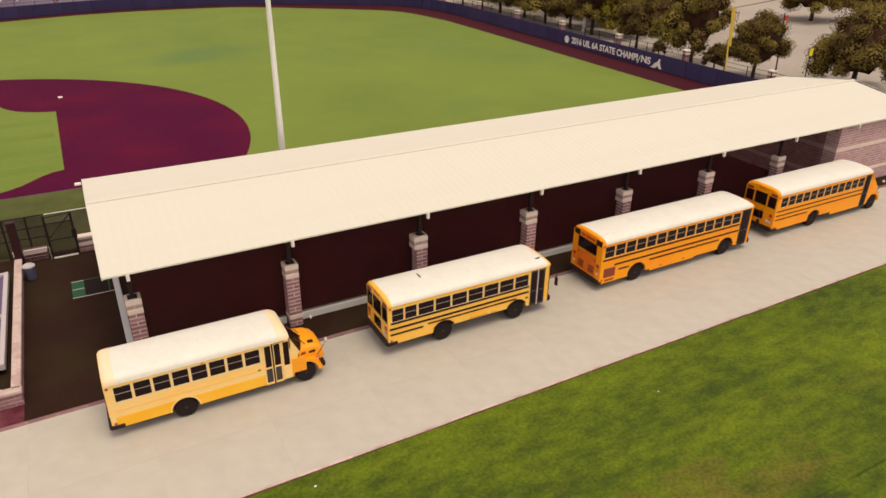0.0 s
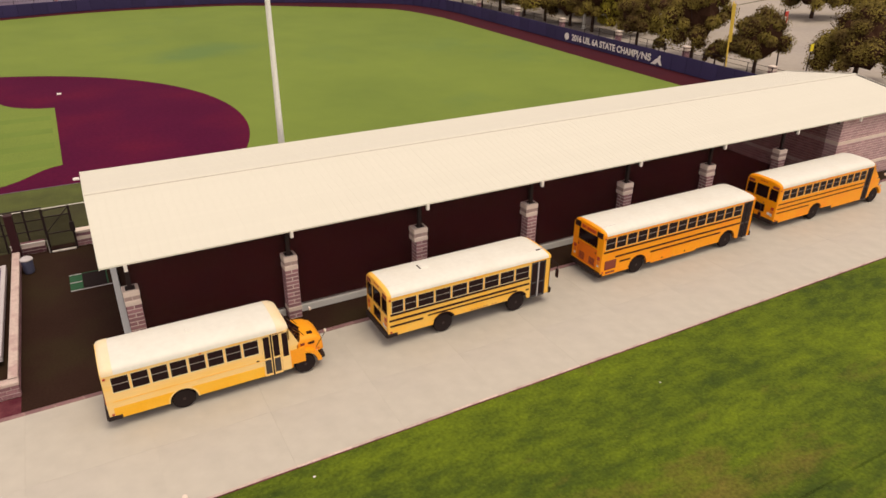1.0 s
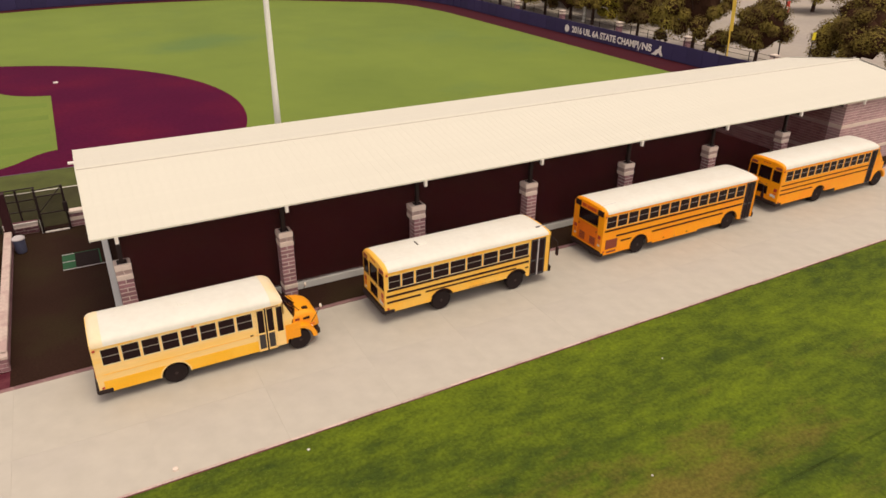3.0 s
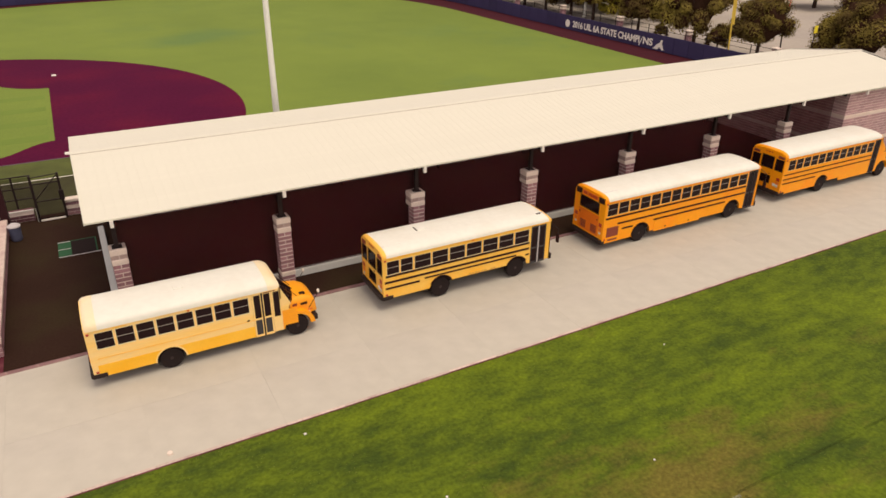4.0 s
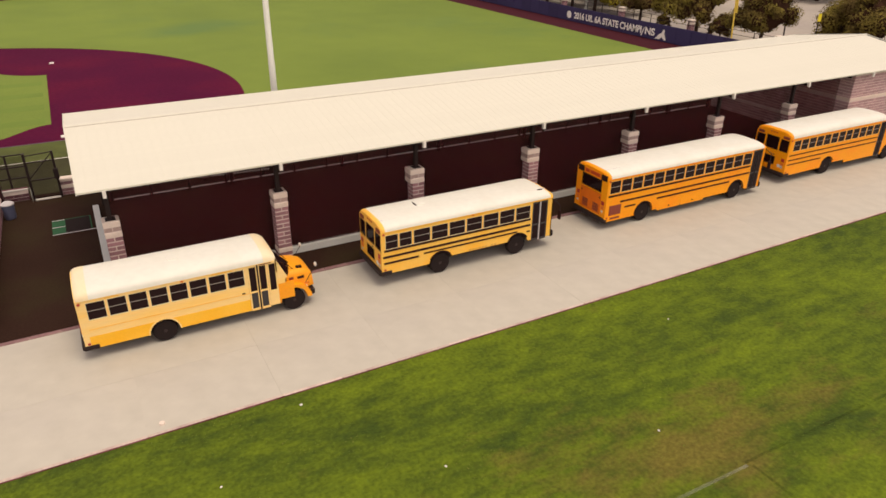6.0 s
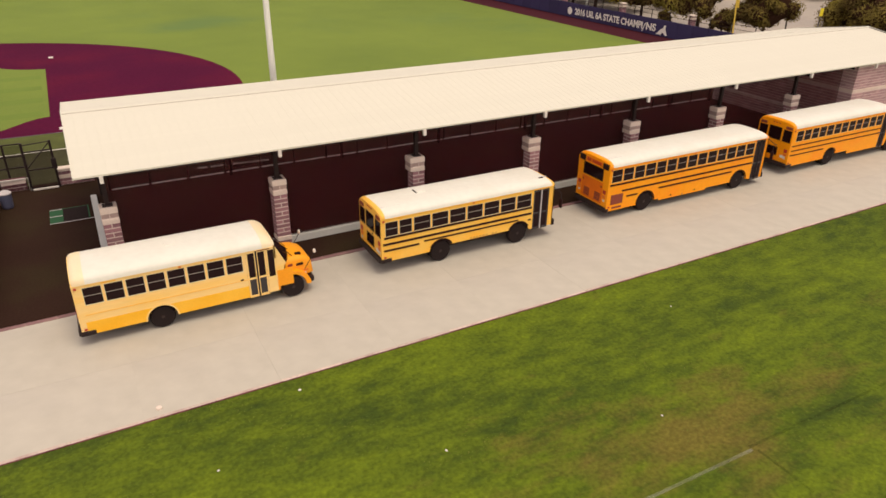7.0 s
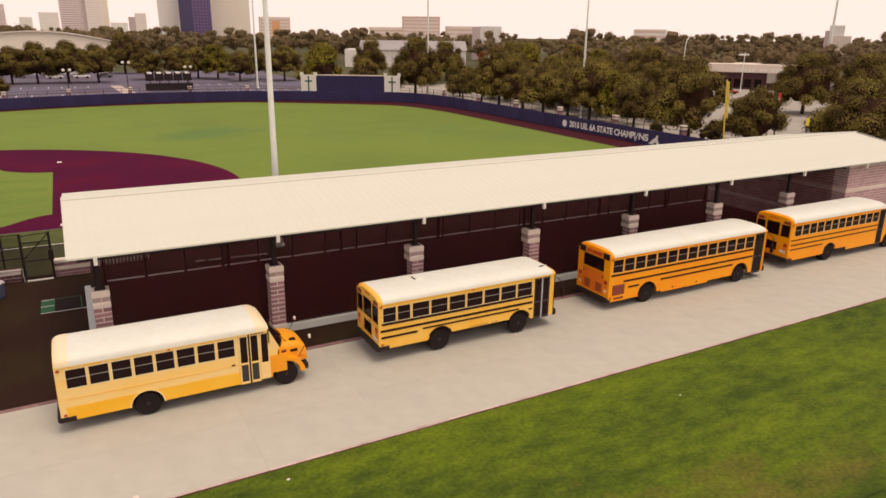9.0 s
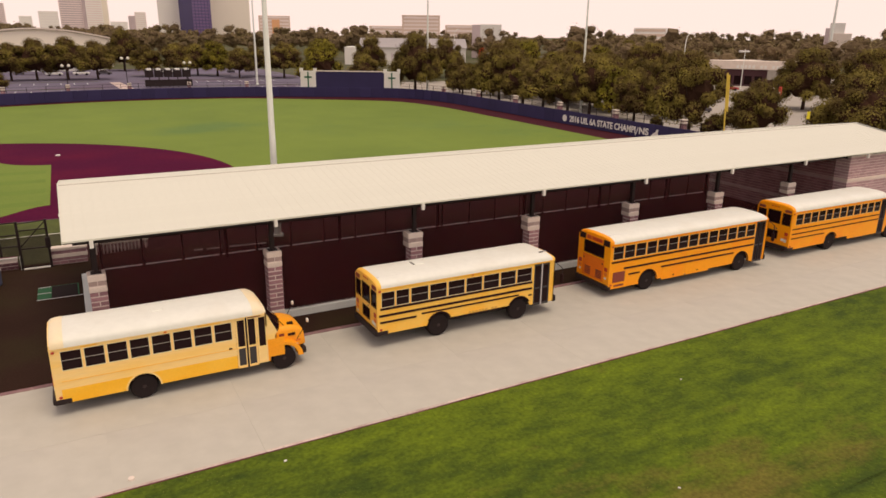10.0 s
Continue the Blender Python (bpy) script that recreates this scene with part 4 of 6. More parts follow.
# ---- buses ----
def arched_panel(x0, x1, z0, z1, wheels, r, zc, steps=()):
    """Outline of a side panel: round wheel openings and raised stretches (from, to, rise) along its lower edge."""
    def bottom(x):
        z = z0 + sum(rise for a, b, rise in steps if a <= x <= b)
        for xw in wheels:
            if abs(x - xw) < r and x0 < xw - 0.2 and xw + 0.2 < x1:
                z = max(z, zc + math.sqrt(r * r - (x - xw) ** 2))
        return min(z, z1 - 0.02)
    marks = [x0, x1]
    for xw in wheels:
        marks += [xw - r * math.cos(math.pi * k / 16) for k in range(17)]
    for a, b, _ in steps:
        marks += [a - 0.02, a + 0.001, b - 0.001, b + 0.02]
    xs = sorted({round(x, 4) for x in marks if x0 <= x <= x1})
    return [(x0, z1)] + [(x, bottom(x)) for x in xs] + [(x1, z1)]


def roof_shell(L, W, zg, zr, over=0.03, round_front=0.5, round_rear=0.35, x0=0.0, lift=0.0, span=None):
    """A crowned bus roof with rounded ends."""
    bm = bmesh.new()
    stations = [(0.0, 0.74, 0.06), (0.04, 0.87, 0.03), (round_rear * 0.34, 0.96, 0.01), (round_rear * 0.8, 1.0, 0.0), (L * 0.5, 1.0, 0.0), (L - round_front, 1.0, 0.0),
                (L - round_front * 0.5, 0.9, 0.015), (L - 0.1, 0.66, 0.05), (L, 0.4, 0.12)]
    if span:                                   # a slice of the roof, standing proud by lift
        def between(x):
            for (xa, fa, ia), (xb, fb, ib) in zip(stations, stations[1:]):
                if xa <= x <= xb:
                    k = (x - xa) / (xb - xa)
                    return x, fa + (fb - fa) * k, ia + (ib - ia) * k
        xs = sorted({span[0], span[1], *[q[0] for q in stations if span[0] < q[0] < span[1]]})
        stations = [between(x) for x in xs]
    n, rings = 16, []
    for x, f, inset in stations:
        ring = []
        for i in range(n + 1):
            a = math.pi * i / n
            c, s = math.cos(a), math.sin(a)
            y = W / 2 - (W / 2 + over + lift - inset) * math.copysign(abs(c) ** 0.62, c)
            z = zg + ((zr - zg) * f + lift) * abs(s) ** 0.75
            ring.append(bm.verts.new((x0 + x + (lift if x > L * 0.99 else -lift if x < 0.01 else 0.0), y, z)))
        rings.append(ring)
    for a, b in zip(rings, rings[1:]):
        for i in range(n):
            bm.faces.new((a[i], a[i + 1], b[i + 1], b[i]))
        bm.faces.new((a[0], b[0], b[n], a[n]))
    bm.faces.new(rings[0])
    bm.faces.new(rings[-1][::-1])
    return bm


def lofted(sections):
    """A closed skin through rings of equal length."""
    bm = bmesh.new()
    rings = [[bm.verts.new(p) for p in ring] for ring in sections]
    n = len(rings[0])
    for a, b in zip(rings, rings[1:]):
        for i in range(n):
            bm.faces.new((a[i], a[(i + 1) % n], b[(i + 1) % n], b[i]))
    bm.faces.new(rings[0])
    bm.faces.new(rings[-1][::-1])
    return bm


def round_rect(x, y0, y1, z0, z1, r, tilt=0.0):
    pts = []
    for cy, cz, a0 in ((y1 - r, z1 - r, 0), (y0 + r, z1 - r, 90), (y0 + r * 0.3, z0 + r * 0.3, 180), (y1 - r * 0.3, z0 + r * 0.3, 270)):
        rr = r if a0 < 180 else r * 0.3
        for k in range(4):
            a = radians(a0 + 30 * k)
            y, z = cy + rr * math.cos(a), cz + rr * math.sin(a)
            pts.append((x + tilt * (z1 - z), y, z))
    return pts


TYRE_ME = {}


def wheel(bus_ob, x, y, r, width=0.27):
    key = (round(r, 2), width)
    if key not in TYRE_ME:
        a, b = bmesh.new(), bmesh.new()
        lathe(a, [(r * 0.62, 0), (r * 0.9, 0.0), (r * 0.985, 0.05), (r, 0.09), (r, width - 0.09), (r * 0.985, width - 0.05), (r * 0.9, width), (r * 0.62, width)], (0, 0, 0), "y", 28)
        lathe(b, [(r * 0.14, 0.0), (r * 0.16, 0.02), (r * 0.3, 0.03), (r * 0.34, 0.07), (r * 0.5, 0.09), (r * 0.56, 0.03), (r * 0.63, 0.015), (r * 0.63, width - 0.02)], (0, 0, 0), "y", 24)
        TYRE_ME[key] = (done("tyre", a, TYRE, True), done("rim", b, RIM, True))
    t = part("tyre", TYRE_ME[key][0], None, bus_ob, "black rubber tyre", at=(x, y, r))
    part("rim", TYRE_ME[key][1], None, t, "dark steel rim", at=(0, -0.006, 0))
    return t


def bus(label, at, L, W, wheels, z0, zb, zt, zg, zr, windows, door, paint, roof_paint, rails, hood=0.0, slope=0.8, lift=0.0, hood_paint=None, skirt_paint=None,
        rear="plain", r=0.52, end_paint=None, turn=0.0, frame_mat=None, seal=False, steps=()):
    ob = thing("school_bus", label, "bus", at, "parked buses", turn=turn)
    frame_mat = frame_mat or paint
    zs = z0 + (zb - z0) * 0.42
    zc = r
    arch = r + 0.09
    # near side: lower panels either side of the door, window band with openings
    d0, d1 = door
    sk = skirt_paint or paint
    for y0, y1, spans in ((0.0, 0.05, [(0.0, d0)] + ([] if hood else [(d1, L)])), (W - 0.05, W, [(0.0, L)])):
        for xa, xb in spans:
            if xb - xa < 0.03:
                continue
            bm = bmesh.new()
            prism(bm, arched_panel(xa, xb, z0, zb, wheels, arch, zc, steps), "y", y0, y1)
            part("side_panel", bm, paint, ob)
    if skirt_paint:
        cut = lambda z, s: (wheels[0] + s * math.sqrt(arch * arch - (z - zc) ** 2), z)
        levels = [z0 - 0.015 + (zs - z0 + 0.015) * k / 5 for k in range(6)]
        for outline in ([(0.16, zs), (0.16, z0 - 0.015)] + [cut(z, -1) for z in levels], [cut(z, 1) for z in levels[::-1]] + [(d0, z0 - 0.015), (d0, zs)]):
            bm = bmesh.new()
            prism(bm, outline, "y", -0.008, -0.001)
            part("skirt_panel", bm, skirt_paint, ob, "brighter yellow skirt panel")
    bm = bmesh.new()
    holed(bm, 0.0, d0, zb, zg, [(a, b, zb - 0.0, zt + 0.03) for a, b in windows], "y", 0.0, 0.05)
    holed(bm, d0, d1, zt + 0.12, zg, [], "y", 0.0, 0.05)
    if L - d1 > 0.06:
        holed(bm, d1, L, z0 if hood else zb, zg, [(d1 + 0.06, L - 0.06, zb - 0.48, zt + 0.03)] if hood and L - d1 > 0.25 else [], "y", 0.0, 0.05)
        if hood and L - d1 > 0.25:
            part("quarter_window", one_box(d1 + 0.06, L - 0.06, 0.02, 0.03, zb - 0.48, zt + 0.03), BUS_GLASS, ob, "dark quarter window")
    part("window_band", bm, paint, ob)
    bm = bmesh.new()
    holed(bm, 0.0, L, zb, zg, [(a, b, zb - 0.0, zt + 0.03) for a, b in windows], "y", W - 0.05, W)
    part("window_band", bm, paint, ob)
    for near in (True, False):
        ya, yb = (0.012, 0.04) if near else (W - 0.04, W - 0.012)
        for a, b in windows:
            bm = bmesh.new()
            f = 0.013
            holed(bm, a, b, zb, zt + 0.03, [(a + f, b - f, zb + f, zt + 0.03 - f)], "y", ya - 0.02 if near else ya, yb if near else yb + 0.02)
            w = part("window", bm, frame_mat, ob)
            zm = zb + (zt - zb) * 0.53
            part("sash_bar", one_box(a + f, b - f, ya - 0.012 if near else ya, yb if near else yb + 0.012, zm, zm + 0.018), WIN_ALU, w, "pale aluminium sash bar")
            part("pane", one_box(a + f, b - f, ya + 0.006, ya + 0.014, zb + f, zt + 0.03 - f), BUS_GLASS, w, "dark tinted glass")
    # black rub rails
    for z, xa, xb, h in rails:
        part("rub_rail", one_box(xa, xb, -0.022, -0.001, z - h / 2, z + h / 2, 0.006), RUB_BLACK, ob, "black rub rail")
        part("rub_rail", one_box(xa, xb, W + 0.001, W + 0.022, z - h / 2, z + h / 2, 0.006), RUB_BLACK, ob, "black rub rail")
    # door with two glazed leaves
    dw = (d1 - d0) / 2
    dz0 = z0 - 0.06
    for k in range(2):
        a = d0 + k * dw
        bm = bmesh.new()
        zmid = dz0 + (zt - dz0) * 0.44
        holed(bm, a + 0.01, a + dw - 0.01, dz0, zt + 0.11, [(a + 0.07, a + dw - 0.07, dz0 + 0.1, zmid - 0.04), (a + 0.07, a + dw - 0.07, zmid + 0.04, zt + 0.03)], "y", 0.01, 0.045)
        leaf = part("door_leaf", bm, paint if skirt_paint else DOOR_GREY, ob)
        part("door_pane", one_box(a + 0.07, a + dw - 0.07, 0.022, 0.03, dz0 + 0.1, zmid - 0.04), DOOR_GREY if skirt_paint else BUS_GLASS, leaf, "dark glass")
        part("door_pane", one_box(a + 0.07, a + dw - 0.07, 0.022, 0.03, zmid + 0.04, zt + 0.03), BUS_GLASS, leaf, "dark glass")
    part("door_seal", one_box(d0 + dw - 0.03, d0 + dw + 0.03, -0.012, 0.012, dz0, zt + 0.1), PALE_FRAME if seal else TYRE, ob)
    part("step", one_box(d0, d1, 0.03, 0.4, dz0 - 0.02, dz0 + 0.1), BLACK_STEEL, ob)
    # cabin: dark floor, inner walls, wheel wells, chassis
    part("cabin_floor", one_box(0.06, L - 0.06, 0.06, W - 0.06, 0.95, 1.02), INNER_DARK, ob)
    for k in range(int((d0 - 0.8) / 0.75)):
        x = 0.6 + k * 0.75
        for ya, yb in ((0.12, 0.95), (W - 0.95, W - 0.12)):
            part("seat_back", one_box(x, x + 0.14, ya, yb, 1.02, zb + 0.22, 0.05), INNER_DARK, ob, "dark seat back")
    bm = bmesh.new()
    box(bm, 0.3, L - 0.1 + hood * 0.6, 0.55, W - 0.55, 0.42, 0.9)
    part("chassis", bm, BLACK_STEEL, ob, "dark chassis")
    for xw in wheels:
        if xw < L:
            for ya, yb in ((0.052, 0.62), (W - 0.62, W - 0.052)):
                bm = bmesh.new()
                prism(bm, [(xw + (arch + 0.01) * math.cos(math.pi * k / 12), zc + (arch + 0.01) * math.sin(math.pi * k / 12)) for k in range(13)], "y", ya + 0.3 if ya < 1 else ya, yb if ya < 1 else yb - 0.3)
                part("wheel_well", bm, INNER_DARK, ob, "dark wheel well")
                lip = bmesh.new()
                for k in range(2, 10) if steps else range(12):
                    a, b = math.pi * k / 12, math.pi * (k + 1) / 12
                    y = -0.012 if ya < 1 else W - 0.01
                    prism(lip, [(xw + q * math.cos(t), zc + q * math.sin(t)) for t in (a, b) for q in ((arch - 0.01, arch + 0.05) if t == a else (arch + 0.05, arch - 0.01))], "y", y, y + 0.022)
                bmesh.ops.remove_doubles(lip, verts=lip.verts, dist=1e-4)
                part("arch_lip", lip, RUB_BLACK if skirt_paint is None else paint, ob)
    for i, xw in enumerate(wheels):
        wheel(ob, xw, 0.07, r)
        wheel(ob, xw, W - 0.34, r)
        if i == 0:
            wheel(ob, xw, 0.36, r)
            wheel(ob, xw, W - 0.63, r)
        part("axle", one_tube((xw, 0.2, r), (xw, W - 0.2, r), 0.09), BLACK_STEEL, ob)
    # roof
    part("roof", roof_shell(L, W, zg, zr), roof_paint, ob, "white painted roof", smooth=True)
    part("drip_rail", one_box(0.05, L - 0.05, -0.035, 0.0, zg - 0.035, zg - 0.005), paint, ob)
    if end_paint:
        part("rear_roof_band", roof_shell(L, W, zg, zr, lift=0.012, span=(0.0, 0.42)), end_paint, ob, "cream rear roof band", smooth=True)
        part("front_roof_band", roof_shell(L, W, zg, zr, lift=0.012, span=(L - 0.5, L)), end_paint, ob, "cream front roof band", smooth=True)
    else:
        part("rear_roof_band", roof_shell(L, W, zg, zr, lift=0.012, span=(0.0, 0.13)), paint, ob, "yellow rear roof edge", smooth=True)
        part("front_roof_band", roof_shell(L, W, zg, zr, lift=0.012, span=(L - 0.14, L)), paint, ob, "yellow front roof edge", smooth=True)
    # rear wall
    bm = bmesh.new()
    if rear == "engine":
        gaps = [(0.5, W - 0.5, zb + 0.02, zt - 0.06)]
    elif rear == "door":
        gaps = [(0.12, 0.62, zb - 0.02, zt), (0.82, W - 0.82, zb - 0.02, zt + 0.06), (W - 0.62, W - 0.12, zb - 0.02, zt), (0.86, W - 0.86, 1.05, 1.5)]
    else:
        gaps = [(0.25, 0.9, zb, zt), (W - 0.9, W - 0.25, zb, zt)]
    holed(bm, 0.0, W, z0 + 0.1, zg + 0.02, gaps, "x", -0.05, 0.0)
    back = part("rear_wall", bm, paint, ob)
    bm = bmesh.new()
    prism(bm, [(0.02, zg)] + [(W / 2 - (W / 2 - 0.04) * math.cos(math.pi * k / 14), zg + (zr - zg) * 0.76 * math.sin(math.pi * k / 14) ** 0.7) for k in range(15)] + [(W - 0.02, zg)], "x", -0.045, 0.02)
    part("rear_crown", bm, paint, ob)
    for a, b, c, d in gaps:
        bm = bmesh.new()
        holed(bm, a - 0.035, b + 0.035, c - 0.035, d + 0.035, [(a, b, c, d)], "x", -0.062, -0.03)
        w = part("rear_window", bm, RUB_BLACK, ob)
        part("pane", one_box(-0.035, -0.028, a, b, c, d), BUS_GLASS, w, "dark tinted glass")
    part("rear_bumper", one_box(-0.16, 0.02, 0.02, W - 0.02, z0 - 0.04, z0 + 0.2, 0.04), BLACK_STEEL, ob, "black bumper")
    for y in (-0.03, W - 0.05):
        part("bumper_end", one_box(-0.1, 0.1 if rear == "engine" else 0.42, y, y + 0.08, z0 - 0.04, z0 + 0.14, 0.02), BLACK_STEEL, ob, "black bumper end")
    if rear == "engine":
        part("engine_door", one_box(-0.066, -0.05, 0.42, W - 0.42, z0 + 0.3, zb - 0.1, 0.01), SHADED_ORANGE, ob, "engine door, the rear's shade put into its deeper orange")
        for y in (0.5, W - 0.56):
            part("door_hinge", one_box(-0.075, -0.066, y, y + 0.06, 1.62, 1.72), BLACK_STEEL, ob)
        for a, b in ((0.55, 1.0), (1.42, 1.85)):
            bm = bmesh.new()
            for k in range(5):
                box(bm, -0.08, -0.066, a, b, 0.85 + k * 0.09, 0.91 + k * 0.09)
            part("engine_grille", bm, GRILLE_RED, ob, "rust red slotted grille")
        part("rear_sign", one_box(-0.075, -0.05, 0.62, W - 0.62, zt + 0.06, zg + 0.12), LAMP_AMBER, ob, "amber sign strip")
        for k in range(8):
            if k != 5:
                part("sign_bar", one_box(-0.085, -0.075, 0.69 + k * 0.14, 0.795 + k * 0.14, zt + 0.1, zg + 0.08), LAMP_RED, ob)
        for y in (0.1, W - 0.55):
            part("light_housing", one_box(-0.1, 0.02, y, y + 0.45, zt + 0.02, zg + 0.14, 0.03), RUB_BLACK, ob, "black lamp housing")
        part("vent_panel", one_box(0.2, 1.0, -0.02, -0.001, 0.78, 1.32, 0.006), GRILLE_RED, ob, "rust red side vent")
        part("engine_flap", one_box(0.1, 1.1, -0.018, -0.001, z0, 0.74, 0.006), paint, ob)
        part("flap_mark", one_box(0.3, 0.95, -0.026, -0.018, z0 + 0.1, 0.66, 0.004), GRILLE_RED, ob)
        for xa, xb in ((3.6, 5.3), (5.36, 7.1)):
            part("luggage_door", one_box(xa, xb, -0.014, -0.001, z0 - 0.02, 1.08, 0.006), paint, ob)
            part("door_latch", one_box((xa + xb) / 2 - 0.05, (xa + xb) / 2 + 0.05, -0.022, -0.014, z0 + 0.1, z0 + 0.18, 0.004), RUB_BLACK, ob, "black latch")
    elif rear == "door":
        part("door_handle", one_box(-0.08, -0.05, 0.9, 1.0, 1.62, 1.68), CHROME, ob)
        part("number_plate", one_box(-0.075, -0.05, 0.2, 0.55, 0.98, 1.14), SIGN_WHITE, ob, "white plate")
        for y in (0.1, W - 0.55):
            part("light_housing", one_box(-0.08, 0.02, y, y + 0.45, zt + 0.1, zg + 0.06, 0.03), GRILLE_RED, ob, "dark red lamp housing")
        for k in range(3):
            part("marker_lamp", one_box(-0.07, -0.03, W / 2 - 0.25 + k * 0.2, W / 2 - 0.15 + k * 0.2, zg + 0.1, zg + 0.16), LAMP_RED, ob)
    for y in (0.14, W - 0.36):
        part("tail_lamp", one_box(-0.075, -0.05, y, y + 0.22, 1.35, 1.55, 0.008), LAMP_RED, ob, "red tail lamp")
        part("turn_lamp", one_box(-0.075, -0.05, y, y + 0.22, 1.12, 1.28, 0.008), LAMP_AMBER, ob, "amber turn lamp")
        part("reverse_lamp", one_box(-0.075, -0.05, y + 0.04, y + 0.18, 0.94, 1.04, 0.006), LAMP_CLEAR, ob)
    for x, z in ((0.06, zg - 0.12), (0.1, z0 + 0.22), (L * 0.5, zg - 0.06)):
        part("side_marker", one_box(x - 0.05, x + 0.05, -0.045, -0.001, z - 0.035, z + 0.035, 0.01), LAMP_RED if x < L * 0.4 else LAMP_AMBER, ob)
    # front
    bm = bmesh.new()
    if hood:
        corner = slope * (0.6 if lift else 1.0)
        holed(bm, 0.0, W, zb + 0.3, zg, [(0.14, W - 0.14, zb + 0.3, zt + 0.06)], "x", L - 0.05, L)
        part("front_wall", bm, hood_paint, ob)
        # raked cowl and windshield
        for y in (0.05, W - 0.11):
            bm = bmesh.new()
            prism(bm, arched_panel(L, L + corner + 0.2, z0 + 0.15, zb - 0.3, wheels[1:], arch, zc), "y", y, y + 0.06)
            part("cowl", bm, hood_paint, ob)
            bm = bmesh.new()
            prism(bm, [(L, zb - 0.3), (L + corner * 0.65, zb - 0.3), (L + corner - 0.12, zb - 0.2 + lift), (L + corner - 0.04, zb - 0.13 + lift), (L + 0.05, zt + 0.05), (L, zt + 0.05)], "y", y, y + 0.06)
            part("cowl_side", bm, paint, ob)
        bm = bmesh.new()
        cols = []
        for k in range(9):
            f = abs(k - 4) / 4
            y, foot = W / 2 + (k - 4) / 4 * (W / 2 - 0.16), corner + (slope - corner) * (1 - f ** 2)
            cols.append([bm.verts.new(c) for c in ((L + 0.02, W / 2 + (y - W / 2) * 1.03, zt + 0.08), (L + foot, y, zb - 0.14 + lift), (L + foot - 0.04, y, zb - 0.16 + lift), (L - 0.02, W / 2 + (y - W / 2) * 1.03, zt + 0.06))])
        for p, q in zip(cols, cols[1:]):
            for i in range(4):
                bm.faces.new((p[i], q[i], q[(i + 1) % 4], p[(i + 1) % 4]))
        bm.faces.new(cols[0])
        bm.faces.new(cols[-1][::-1])
        bmesh.ops.recalc_face_normals(bm, faces=bm.faces)
        ws = part("windshield", bm, BUS_GLASS, ob, "dark raked windshield")
        bm = bmesh.new()
        tube(bm, (L + 0.05, W / 2, zt + 0.09), (L + slope + 0.02, W / 2, zb - 0.13 + lift), 0.03, n=6)
        part("windshield_bar", bm, RUB_BLACK, ws)
        bm = bmesh.new()
        for y in (0.5, 1.5):
            tube(bm, (L + slope + 0.03, y, zb - 0.12 + lift), (L + slope * 0.5 + 0.06, y + 0.35, zb + 0.3 + lift * 0.5), 0.014, n=5)
        part("wiper", bm, RUB_BLACK, ws)
        # hood and fenders
        h1 = L + hood
        sect = [round_rect(L + corner - 0.06, 0.2, W - 0.2, 0.75, zb - 0.13 + lift, 0.14, 0.0), round_rect(L + corner + 0.1, 0.28, W - 0.28, 0.75, zb - 0.1 + lift, 0.2, 0.02), round_rect(L + hood * 0.68, 0.36, W - 0.36, 0.75, zb - 0.12 + lift * 0.8, 0.2, 0.03),
                round_rect(h1 - 0.2, 0.44, W - 0.44, 0.72, zb - 0.22 + lift * 0.6, 0.22, 0.05), round_rect(h1 - 0.04, 0.52, W - 0.52, 0.72, zb - 0.38 + lift * 0.4, 0.2, 0.10)]
        part("hood", lofted(sect), hood_paint, ob, "orange hood", smooth=True)
        xw = wheels[1]
        for ya, yb in ((0.04, 0.52), (W - 0.52, W - 0.04)):
            bm = bmesh.new()
            outer = [(xw + (arch + 0.12) * math.cos(math.pi * k / 12) * (1.12 if k < 6 else 1.0), zc + 0.02 + (arch + 0.12) * math.sin(math.pi * k / 12)) for k in range(13)]
            inner = [(xw + arch * math.cos(math.pi * k / 12), zc + 0.02 + arch * math.sin(math.pi * k / 12)) for k in range(12, -1, -1)]
            for k in range(12):
                prism(bm, [outer[k], outer[k + 1], inner[11 - k], inner[12 - k]], "y", ya, yb)
            bmesh.ops.remove_doubles(bm, verts=bm.verts, dist=1e-4)
            part("fender", bm, hood_paint, ob, "orange fender", smooth=True)
            bm = bmesh.new()
            tube(bm, (h1 - 0.62, (ya + yb) / 2 + (0.06 if ya < 1 else -0.06), 0.82), (h1 - 0.33, (ya + yb) / 2 + (0.06 if ya < 1 else -0.06), 0.82), 0.09, 0.08, 14)
            part("headlight", bm, LAMP_CLEAR, ob, "round clear headlight")
            part("turn_lamp", one_box(h1 - 0.5, h1 - 0.3, ya - 0.012 if ya < 1 else yb - 0.01, ya + 0.01 if ya < 1 else yb + 0.012, 1.12, 1.2, 0.004), LAMP_AMBER, ob)
        bm = bmesh.new()
        for k in range(7):
            box(bm, h1 - 0.03, h1 + 0.015, 0.68 + k * 0.15, 0.78 + k * 0.15, 0.78, 1.2)
        part("grille", bm, RUB_BLACK, ob, "black grille")
        part("hood_vent", one_box(L + hood * 0.55, L + hood * 0.55 + 0.3, 0.325, 0.375, zb - 0.42, zb - 0.32, 0.006), RUB_BLACK, ob, "black hood vent")
        part("hood_badge", one_box(L + corner + 0.06, L + corner + 0.26, 0.255, 0.30, zb - 0.36, zb - 0.26, 0.006), GRILLE_RED, ob)
        part("air_intake", one_box(L + slope + 0.18, L + slope + 0.42, 0.55, 0.7, zb - 0.16 + lift, zb - 0.07 + lift, 0.02), RUB_BLACK, ob, "dark air intake")
